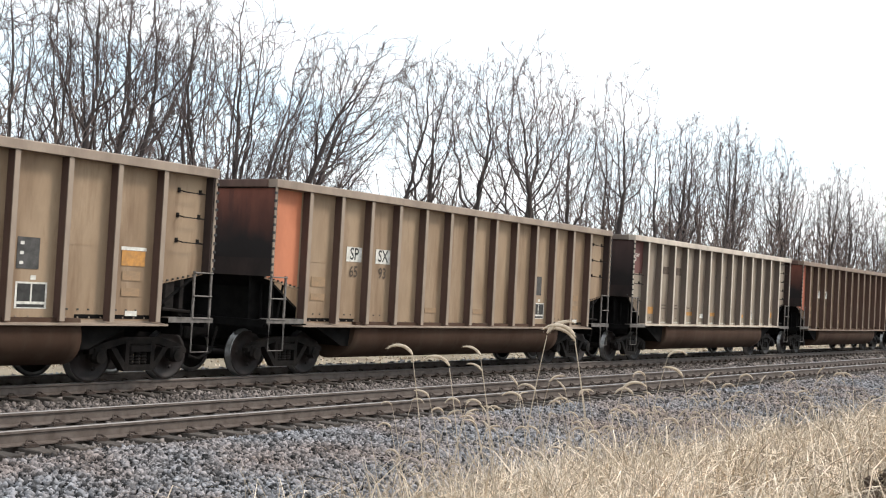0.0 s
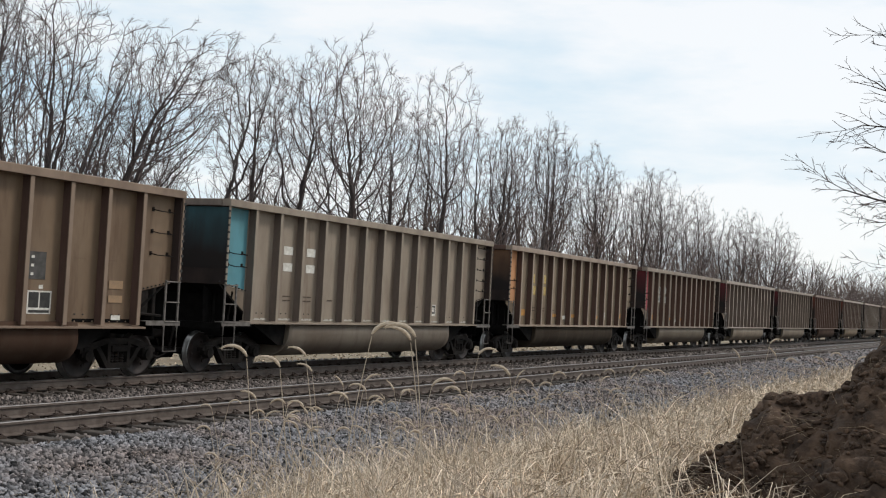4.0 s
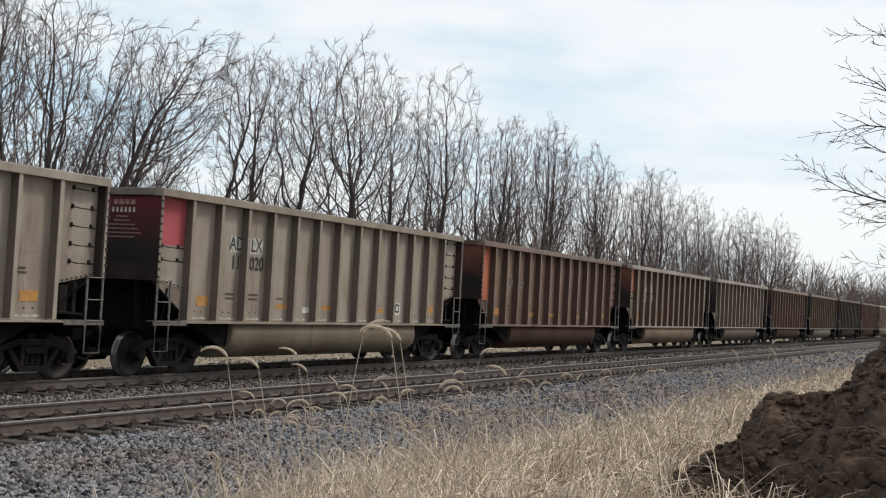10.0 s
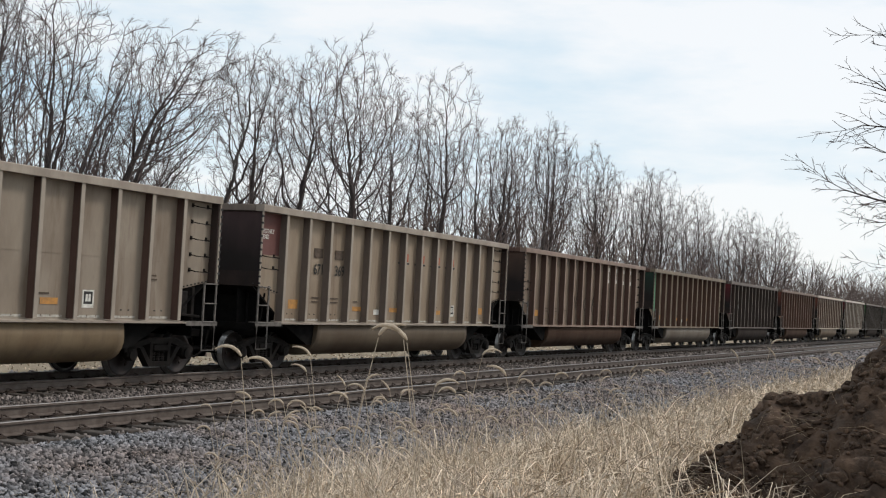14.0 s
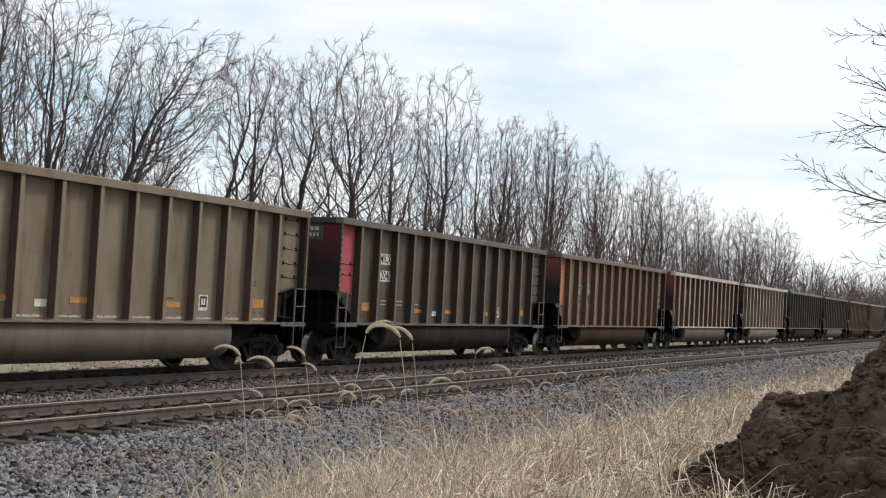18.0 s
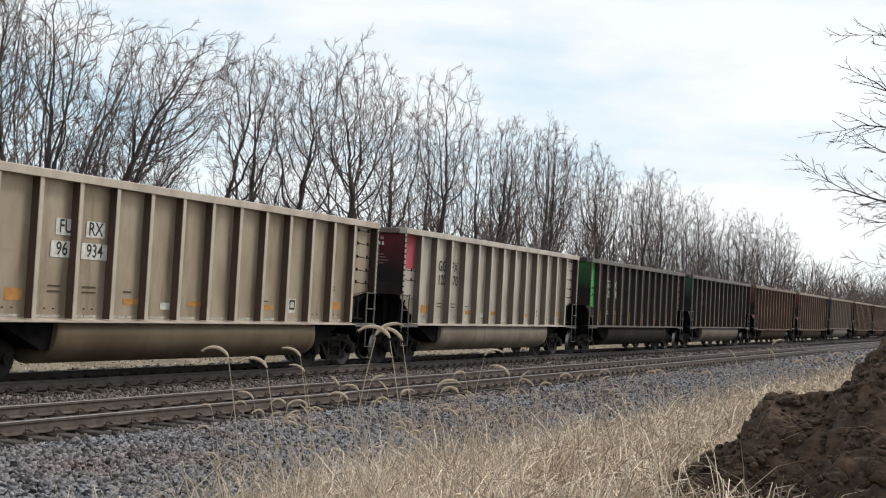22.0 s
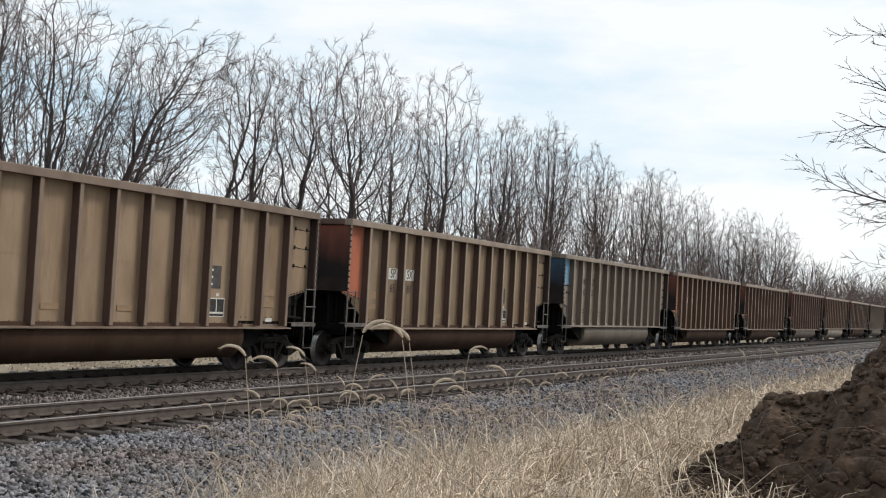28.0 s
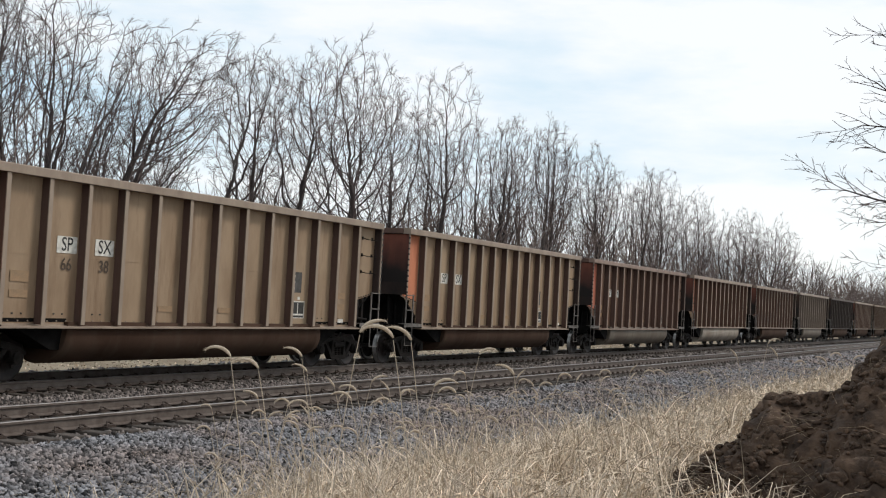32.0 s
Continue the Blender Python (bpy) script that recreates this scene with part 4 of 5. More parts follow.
M_ENDSTEEL = mat("dark_end_steel", (0.05, 0.032, 0.027), 0.85, dark=(0.014, 0.011, 0.010), scale=1.1, fine=16, streak=2.0, vary=0.2, bump=0.05)
YELLOWED = mat("yellowed_plate", (0.50, 0.36, 0.13), 0.8, scale=8, bump=0)
DARKINK_ON = {"orange_stencil": mat("faded_yellow_ink", (0.62, 0.50, 0.26), 0.8, scale=8, bump=0)}
TRAIN = [build_car(i, spec) for i, spec in enumerate(CARS)]

# ---- bare winter trees ----
def turned(rng, d, ang, az):
    side = d.orthogonal().normalized()
    side.rotate(Matrix.Rotation(az, 3, d))
    return (d * math.cos(ang) + side * math.sin(ang)).normalized()


def shoot(rng, form, wood, crown, p, d, length, r, level):
    """A limb that tapers, wanders and lifts towards the light, with its side limbs, down to the last twigs."""
    n = max(2, min(9, int(length / (0.6 if level < 2 else 0.28)))) if level < 4 else 2
    pts, rad, axes = [p.copy()], [r], []
    tip = max(0.0035, r * (0.3 if level else 0.16))
    wild = form["crook"] * (0.8, 1.0, 1.25, 1.4, 1.3)[level]
    for i in range(n):
        d = (d + Vector((rng.gauss(0, wild), rng.gauss(0, wild), rng.gauss(0, wild * 0.7) + form["rise"] * (0.4, 1.0, 0.9, 0.5, 0.2)[level])) + form["lean"] * (0.05 if level < 2 else 0.02)).normalized()
        p = p + d * length / n
        pts.append(p.copy())
        axes.append(d.copy())
        rad.append(r + (tip - r) * ((i + 1) / n) ** (0.9 if level else 0.75))
    (wood if r > 0.03 else crown).append((pts, rad, 7 if r > 0.1 else 5 if r > 0.03 else 3))
    if level == form["last"]:
        return
    count = length * form["dense"][level] * rng.uniform(0.85, 1.15)
    count = int(count) + (rng.random() < count % 1)
    az = rng.uniform(0, math.tau)
    for k in range(count):
        f = form["start"][level] + (1 - form["start"][level]) * (k + rng.random()) / count
        i = min(n - 1, int(f * n))
        q = pts[i].lerp(pts[i + 1], f * n - i)
        az += 2.4 + rng.uniform(-0.7, 0.7)
        size = length * (1 - 0.5 * f) * form["reach"] * (1.0, 1.0, 1.15, 1.1)[level] * rng.uniform(0.65, 1.2)
        rr = max((0.024, 0.013, 0.009, 0.0065)[level], min(rad[i] * rng.uniform(0.46, 0.72), size * 0.021))
        shoot(rng, form, wood, crown, q, turned(rng, axes[i], rng.uniform(0.45, 0.95) * form["spread"], az), max(0.14, size), rr, level + 1)
    if level < 3:                                   # the tip breaks up into a fan
        for k in range(3 if level == 0 else 2):
            size = length * (0.30 if level == 0 else 0.34) * rng.uniform(0.7, 1.2)
            shoot(rng, form, wood, crown, pts[-1], turned(rng, d, rng.uniform(0.15, 0.6), rng.uniform(0, math.tau)), size, max(0.005, rad[-1] * 0.8), level + 1)


def grow(seed, height=13.0, width=0.3, low=0.3, stems=1, tips=700, step=0.31, wander=0.28, lean=0.0, droop=0.12, last=True, power=1.8):
    """A leafless tree whose limbs grow out to fill a rounded crown; runs of points, sorted into wood and crown."""
    nrng, rng = np.random.default_rng(seed), random.Random(seed)
    u = nrng.normal(size=(tips, 3))
    u /= np.linalg.norm(u, axis=1, keepdims=True)
    lumps = np.array([0.9 + 0.38 * noise.noise(Vector(q) * 2.1 + Vector((seed, 0, 0))) for q in u])
    mid, half = (low + 1) / 2 * height, (1 - low) / 2 * height
    A = u * (nrng.uniform(0.05, 1, tips) ** 0.42 * lumps)[:, None] * (width * height, width * height, half)
    A[:, :2] *= (0.82 + 0.22 * A[:, 2:] / half)
    A[:, 2] += mid
    A[:, :2] += np.array(RIGHT[:2]) * lean * (A[:, 2:] / height)
    P, par = [], []
    for k in range(stems):
        ang = math.tau * k / stems + rng.uniform(-0.6, 0.6)
        out = np.array([math.cos(ang), math.sin(ang), 0.0]) * (0.16 if stems > 1 else 0.04)
        p, d = out * 1.5 + (0, 0, -0.3), out + (0, 0, 1) + np.array([*RIGHT[:2], 0]) * lean * 0.09
        up = -1
        for j in range(int(height * low * rng.uniform(1.0, 1.25) / step)):
            P.append(p.copy())
            par.append(up)
            up = len(P) - 1
            d = d + nrng.normal(0, 0.035, 3) * (1, 1, 0)
            p = p + d / np.linalg.norm(d) * step
    P = np.array(P)
    dist = np.linalg.norm(A[:, None] - P[None], axis=2)
    near, gap = dist.argmin(1), dist.min(1)
    used, dead = np.zeros(len(P), int), np.zeros(tips, bool)
    D = np.array([P[i] - P[max(0, q)] if q >= 0 else (0, 0, step) for i, q in enumerate(par)]) / step
    for turn in range(70):
        live = np.where((gap < (height if turn < 8 else 3.0)) & (used[near] < 4) & ~dead)[0]
        if not len(live):
            break
        at = near[live]
        pull = A[live] - P[at]
        pull /= np.linalg.norm(pull, axis=1, keepdims=True) + 1e-9
        nodes = np.unique(at)
        way = np.zeros((len(nodes), 3))
        np.add.at(way, np.searchsorted(nodes, at), pull)
        way /= np.linalg.norm(way, axis=1, keepdims=True) + 1e-9
        way += nrng.normal(0, wander * 0.4, way.shape) + (0, 0, droop) + 0.5 * D[nodes]
        way /= np.linalg.norm(way, axis=1, keepdims=True) + 1e-9
        fresh = P[nodes] + way * step
        clear = np.array([np.min(((P - q) ** 2).sum(1)) for q in fresh]) > (0.7 * step) ** 2
        used[nodes] += 1
        fresh, nodes, way = fresh[clear], nodes[clear], way[clear]
        if not len(fresh):
            continue
        far = np.linalg.norm(A[:, None] - fresh[None], axis=2)
        dead |= far.min(1) < step * 1.7
        far = np.where(((A[:, None] - fresh[None]) * way[None]).sum(2) < 0.12 * far, 1e9, far)      # no limb turns back on itself
        closer = far.min(1) < gap
        near = np.where(closer, far.argmin(1) + len(P), near)
        gap = np.minimum(gap, far.min(1))
        D = np.concatenate([D, way])
        P, used = np.concatenate([P, fresh]), np.concatenate([used, np.zeros(len(fresh), int)])
        par.extend(int(q) for q in nodes)
    P = P + nrng.normal(0, 0.2 * wander * step, P.shape) * (1, 1, 0.6)
    n = len(P)
    kids = [[] for _ in range(n)]
    flow = np.zeros(n)
    for i in range(n - 1, -1, -1):
        if not kids[i]:
            flow[i] = 1.0
        if par[i] >= 0:
            kids[par[i]].append(i)
            flow[par[i]] += flow[i]
    rad = 0.0105 * flow ** (1 / power)
    wood, crown = [], []
    heads = [(-1, i) for i in range(n) if par[i] < 0]
    while heads:
        up, i = heads.pop()
        pts, rr = ([P[up]], [rad[i]]) if up >= 0 else ([], [])
        while True:
            pts.append(P[i])
            rr.append(rad[i])
            if not kids[i]:
                break
            order = sorted(kids[i], key=lambda q: -rad[q])
            heads.extend((i, q) for q in order[1:])
            i = order[0]
        cut = next((k for k, r in enumerate(rr) if r < 0.03), len(rr))
        if cut > 1:
            wood.append((pts[:cut + 1], rr[:cut + 1], 7 if rr[0] > 0.08 else 5))
        if cut < len(rr) - 1 or cut <= 1:
            k = max(0, cut - 1) if cut > 1 else 0
            if len(pts[k:]) > 1:
                crown.append((pts[k:], rr[k:], 3))
    for i in range(n):                              # twigs at the tips and along the thin limbs
        if par[i] < 0 or rad[i] > 0.022:
            continue
        d = Vector(P[i] - P[par[i]]).normalized()
        for k in range((4 if last else 3) if not kids[i] else (rng.random() < (0.8 if last else 0.5))):
            a = turned(rng, d, rng.uniform(0.15, 0.75), rng.uniform(0, math.tau))
            size = rng.uniform(0.25, 0.6)
            p = Vector(P[i])
            q = p + a * size * 0.5
            a2 = (a + Vector((rng.gauss(0, 0.2), rng.gauss(0, 0.2), rng.gauss(0.08, 0.2)))).normalized()
            e = q + a2 * size * 0.5
            crown.append(([p, q, e], [0.0075, 0.006, 0.0035], 3))
            for j in range(2 if last else 0):
                c = p.lerp(q, rng.uniform(0.4, 1.0)) if j else q.lerp(e, rng.uniform(0.0, 0.5))
                crown.append(([c, c + turned(rng, a2, rng.uniform(0.4, 0.8), rng.uniform(0, math.tau)) * size * rng.uniform(0.35, 0.6)], [0.0055, 0.0035], 3))
    return wood, crown


RIGHT = Vector((0.83, -0.55, 0.0))                   # along the train, away


def tubes(name, runs, material):
    """Many tapered tubes in one mesh, by array."""
    V, F, base = [], [], 0
    for pts, rad, sides in runs:
        P = np.array([tuple(p) for p in pts])
        D = np.gradient(P, axis=0)
        D /= np.linalg.norm(D, axis=1, keepdims=True) + 1e-9
        ref = np.array([0.31, 0.87, 0.38])
        A = np.cross(D, ref)
        A /= np.linalg.norm(A, axis=1, keepdims=True) + 1e-9
        B = np.cross(D, A)
        a = np.arange(sides) * math.tau / sides
        ring = P[:, None] + (A[:, None] * np.cos(a)[None, :, None] + B[:, None] * np.sin(a)[None, :, None]) * np.array(rad)[:, None, None]
        n = len(P)
        V.append(ring.reshape(-1, 3))
        i, k = np.meshgrid(np.arange(n - 1), np.arange(sides), indexing="ij")
        k2 = (k + 1) % sides
        F.append((base + np.stack([i * sides + k, i * sides + k2, (i + 1) * sides + k2, (i + 1) * sides + k], -1)).reshape(-1, 4))
        base += n * sides
    me = soup(name, np.concatenate(V), np.concatenate(F), material)
    me.polygons.foreach_set("use_smooth", [True] * len(me.polygons))
    return me


def tree_kind(seed, **form):
    wood, crown = grow(seed, **form)
    zs = sorted(p[2] for pts, _, _ in wood + crown for p in pts)
    return tubes("trunk", wood, M_BARK), tubes("crown", crown, M_TWIG), zs[int(len(zs) * 0.997)]


KINDS = {"broad": tree_kind(11, width=0.32, low=0.2, tips=3000, stems=2, step=0.29), "spread": tree_kind(12, width=0.29, low=0.22, tips=2500, step=0.29), "leaning": tree_kind(13, width=0.27, low=0.22, tips=2500, lean=5.5, droop=0.05, step=0.29),
         "crooked": tree_kind(14, width=0.21, low=0.34, tips=1500, wander=0.38, step=0.28), "forked": tree_kind(25, width=0.26, low=0.3, tips=1800, stems=2, wander=0.38, step=0.3), "straggly": tree_kind(17, width=0.17, low=0.42, tips=900, wander=0.4, step=0.28),
         "slender": tree_kind(16, width=0.13, low=0.32, tips=880, step=0.2), "pair": tree_kind(19, width=0.165, low=0.30, tips=1050, stems=2, step=0.25), "vase": tree_kind(18, width=0.17, low=0.34, tips=1050, step=0.25),
         "deep": tree_kind(20, width=0.17, low=0.3, tips=560, step=0.27, last=False), "deep_pair": tree_kind(22, width=0.2, low=0.25, tips=680, step=0.32, stems=2, last=False)}


def plant(kind, x, y, height, turn, label="Leafless grey-brown tree behind the tracks, fine bare twigs"):
    trunk, crown, h0 = KINDS[kind]
    tree = new("bare_tree")
    tagged(tree, label, "tree", "bare trees behind the railway")
    child("trunk", trunk, tree)
    child("crown", crown, tree, "dense fine leafless twigs")
    tree.matrix_basis = pose(x, y, ground_z(x, y) - 0.1, 0, 0, turn) @ Matrix.Scale(height / h0, 4)
    return tree


# kind, x, y, height, turn of the trees at the wood's edge
FRONT = [("spread", 18.6, 30, 12.0, 200), ("broad", 21.6, 31, 12.4, 100), ("spread", 24.4, 30, 12.6, 20), ("broad", 27.0, 31, 13.2, 250),
         ("broad", 29.9, 30, 13.6, 10), ("spread", 28.2, 33, 13.4, 70), ("broad", 33.0, 33, 12.6, 160), ("leaning", 31.3, 30.5, 12.0, 0), ("leaning", 34.2, 32, 11.9, 20), ("spread", 37.6, 32, 10.2, 140),
         ("straggly", 42.4, 30, 13.3, 160), ("crooked", 44.4, 31, 12.8, 30), ("crooked", 47.0, 30, 13.2, 100), ("forked", 50.2, 30, 15.0, 0),
         ("forked", 53.6, 31, 14.4, 75), ("crooked", 57.0, 31, 13.2, 210), ("vase", 61.3, 30, 15.6, 40),
         ("pair", 67.0, 31, 13.4, 0), ("slender", 70.2, 30, 13.8, 60), ("vase", 73.4, 31, 14.8, 110), ("pair", 78.4, 30, 15.4, 200), ("slender", 81.6, 31, 15.2, 20),
         ("vase", 87.6, 30, 14.8, 300), ("pair", 93.5, 31, 14.2, 80), ("slender", 101.2, 30, 14.8, 140), ("vase", 109.0, 31, 15.4, 10), ("pair", 118.0, 30, 14.6, 260),
         ("slender", 126.0, 31, 12.4, 30), ("broad", 135.5, 30, 14.2, 90), ("vase", 146.0, 31, 15.2, 170), ("spread", 158.0, 30, 15.4, 40), ("vase", 171.0, 31, 14.2, 0), ("broad", 184.0, 30, 12.4, 220)]
for kind, x, y, h, turn in FRONT:
    plant(kind, x, y, h, turn)
trng = random.Random(4)
for x in np.arange(22, 215, 3.0):                  # lower rows, filling the wood behind
    y = trng.uniform(36, 50)
    ref = min(FRONT, key=lambda q: abs(q[1] / q[2] - x / y))
    part_of = trng.uniform(0.40, 0.58) if x / y < 1.85 else trng.uniform(0.62, 0.88)
    plant(trng.choice(("deep", "deep_pair")), x + trng.uniform(-2, 2), y, ref[3] * y / ref[2] * part_of, trng.uniform(0, 360), "Slender leafless tree deeper in the wood")
for x in np.arange(23, 62, 2.2):                    # saplings just behind the front row
    y = trng.uniform(32, 36)
    plant(trng.choice(("deep", "deep_pair", "slender")), x * y / 31, y, trng.uniform(6.0, 8.6), trng.uniform(0, 360), "Young leafless tree among the front trees")
for x, y, h in ((196, 25, 7.5), (232, 27, 8.4), (262, 28, 10.5), (300, 28, 12), (340, 30, 14), (400, 32, 16)):
    plant(trng.choice(("deep", "deep_pair")), x, y, h, trng.uniform(0, 360), "Distant leafless tree beside the track")


def thicket(name, n, x0, x1, y0, y1, hmax, seed, label):
    """Undergrowth: thin stems and side shoots, too many to count."""
    rng = random.Random(seed)
    runs = []
    for i in range(n):
        x = x0 + (x1 - x0) * rng.random() ** 1.4
        y = rng.uniform(y0, y1)
        p = Vector((x, y, ground_z(x, y) - 0.1))
        h = hmax * rng.uniform(0.35, 1.0)
        d = Vector((rng.gauss(0, 0.16), rng.gauss(0, 0.16), 1)).normalized()
        r = rng.uniform(0.02, 0.06) * (1 + x / 200)
        pts = [p]
        for k in range(4):
            d = (d + Vector((rng.gauss(0, 0.12), rng.gauss(0, 0.12), 0.02))).normalized()
            pts.append(pts[-1] + d * h / 4)
        runs.append((pts, [r, r * 0.85, r * 0.65, r * 0.45, r * 0.25], 3))
        for k in range(5):
            a = rng.uniform(0, math.tau)
            q = pts[rng.randint(1, 3)].lerp(pts[-1], rng.uniform(0, 0.6))
            dd = Vector((math.cos(a), math.sin(a), rng.uniform(0.5, 1.6))).normalized()
            e = q + dd * h * rng.uniform(0.12, 0.3)
            runs.append(([q, q.lerp(e, 0.5) + Vector((0, 0, 0.05)), e], [r * 0.5, r * 0.36, r * 0.2], 3))
    return tagged(new(name, tubes(name, runs, M_BRUSH)), label, "undergrowth", kind="stuff")


thicket("undergrowth", 750, 14, 120, 27, 48, 9.0, 3, "tangled leafless saplings and brush along the wood's edge")
thicket("undergrowth", 1200, 70, 330, 28, 40, 11.5, 8, "distant tangled leafless brush along the track")
thicket("undergrowth", 420, 185, 430, 23, 30, 12.5, 15, "far leafless trees and brush beside the track")
thicket("low_brush", 1000, 14, 120, 28.0, 31.0, 2.6, 9, "low dry brush and bramble at the foot of the wood")

# the tree beside the camera's field, whose limbs hang into view
def side_tree():
    rng = random.Random(21)
    foot = Vector((26.0, 0.6, ground_z(26, 0.6) - 0.1))
    wood, crown = [], []
    form = dict(crook=0.11, rise=0.02, lean=Vector((0, 0, 0)), last=4, dense=(0, 3.6, 4.4, 3.4), start=(0.2, 0.34, 0.15, 0.3), reach=0.40, spread=0.85)
    trunk = [foot + Vector((0.05 * math.sin(k), 0.06 * k * math.sin(k * 0.8), 1.55 * k)) for k in range(9)]
    wood.append((trunk, [0.27 - 0.024 * k for k in range(9)], 9))
    # where a limb leaves the trunk, its tip, and its thickness there
    for z, tip, r in ((5.0, (25.8, 3.35, 7.2), 0.062), (5.4, (26.3, 3.2, 8.6), 0.05), (4.2, (25.6, 4.45, 4.45), 0.040), (4.0, (26.2, 3.75, 3.95), 0.028),
                      (5.6, (26.0, 4.0, 6.35), 0.036), (6.6, (25.7, 3.9, 7.7), 0.035), (7.2, (26.4, 3.6, 8.9), 0.035), (3.2, (26.0, 3.1, 3.55), 0.018), (2.9, (25.8, 3.25, 3.15), 0.016),
                      (8.2, (26.1, 2.9, 9.8), 0.04), (5.2, (25.9, 3.5, 5.6), 0.03)):
        p, e = Vector((26.0, 0.75, z)), Vector(tip)
        shoot(rng, form, wood, crown, p, (e - p).normalized(), (e - p).length * 0.76, r * 1.1, 1)
    for k in range(9):                              # limbs on its far side
        a = rng.uniform(math.pi * 1.1, math.pi * 1.9)
        shoot(rng, form, wood, crown, Vector((26, 0.6, rng.uniform(4, 11))), Vector((math.cos(a), math.sin(a), 0.6)).normalized(), 3.4, 0.06, 1)
    tree = new("field_tree")
    tagged(tree, "Spreading leafless tree with drooping bare limbs beside the field", "tree")
    child("trunk", tubes("trunk", wood, M_BARK), tree)
    child("crown", tubes("crown", crown, M_TWIG), tree, "bare thin twigs")


side_tree()


# ---- dry grass ----
def blades(name, n, x0, x1, y0, y1, hmin, hmax, width, seed, label, dens, skew=1.0):
    rng = np.random.default_rng(seed)
    x = x0 + (x1 - x0) * rng.uniform(0, 1, n) ** skew
    y = rng.uniform(y0, y1, n)
    keep = dens(x, y) > rng.uniform(0, 1, n)
    x, y = x[keep], y[keep]
    n = len(x)
    z = np.array([ground_z(a, b) for a, b in zip(x, y)]) - 0.02
    h = rng.uniform(hmin, hmax, n) * (0.6 + 0.4 * np.sin(x * 1.7 + 1.3 * np.sin(y * 2.1)) ** 2)
    a = rng.uniform(0, math.tau, n)
    bend = rng.uniform(0.15, 1.7, n) * h
    wv = width * rng.uniform(0.6, 1.4, n) * (0.6 + x / 25)
    t = np.array([0.0, 0.35, 0.7, 1.0])
    cx = x[:, None] + np.cos(a)[:, None] * bend[:, None] * t ** 2
    cy = y[:, None] + np.sin(a)[:, None] * bend[:, None] * t ** 2
    cz = z[:, None] + h[:, None] * (t - 0.36 * t ** 3 * (bend / h)[:, None])
    side = np.stack([np.full(n, 0.44), np.full(n, -0.9), np.zeros(n)], 1) + rng.normal(0, 0.35, (n, 3)) * (1, 1, 0)
    taper = np.array([1.0, 0.85, 0.55, 0.12])
    C = np.stack([cx, cy, cz], -1)
    off = side[:, None] * (wv[:, None] * taper)[..., None] * 0.5
    V = np.stack([C - off, C + off], 2).reshape(n, 8, 3)
    q = np.array([(0, 1, 3, 2), (2, 3, 5, 4), (4, 5, 7, 6)])
    F = (np.arange(n)[:, None, None] * 8 + q[None]).reshape(-1, 4)
    return tagged(new(name, soup(name, V.reshape(-1, 3), F, M_GRASS)), label, "dry grass", kind="stuff")


def verge(x, y):
    return np.clip((8.1 + 0.5 * np.sin(x * 0.9) - y) / 2.3, 0.0, 1.0) ** 1.5


def seen(x, y):
    """Thins the grass on the camera's side, where only a strip is in view."""
    return verge(x, y) * np.where(y < 1.2, 0.15, 1.0)


def stalks(x, y):
    return np.clip((9.0 - y) / 3.0, 0.02, 1.0) * np.where(y < 1.2, 0.15, 1.0) * (0.25 + 0.75 * np.sin(x * 2.3 + 2.0 * np.sin(y * 1.7)) ** 2)


blades("dry_grass", 30000, 7.5, 24, 1.0, 8.4, 0.12, 0.5, 0.009, 31, "tangled straw-coloured dry grass beside the ballast", seen)
blades("dry_grass", 2600, 8.5, 16, 3.8, 8.1, 0.7, 1.25, 0.0075, 39, "tall clumps of pale dry stalks by the ballast", stalks)
blades("dry_grass", 9000, 7.5, 26, 1.0, 9.2, 0.35, 0.95, 0.0085, 35, "tall pale dry stalks standing out of the grass", stalks)
blades("dry_grass", 22000, 24, 70, 2.0, 8.4, 0.15, 0.55, 0.009, 32, "straw-coloured dry grass along the ballast", seen, 1.6)
blades("dry_grass", 6000, 26, 70, 3.0, 9.2, 0.35, 0.9, 0.009, 36, "tall pale dry stalks along the ballast", stalks, 1.6)
blades("dry_grass", 9000, 15, 110, 22.2, 28.0, 0.04, 0.14, 0.03, 33, "pale dry grass between the far track and the wood", lambda x, y: np.ones_like(x), 1.4)
blades("dry_grass", 4000, 1, 12, -6, 3, 0.2, 0.5, 0.01, 34, "short dry grass where the camera stands", lambda x, y: np.where(np.hypot(x, y) < 2.0, 0.0, 1.0))


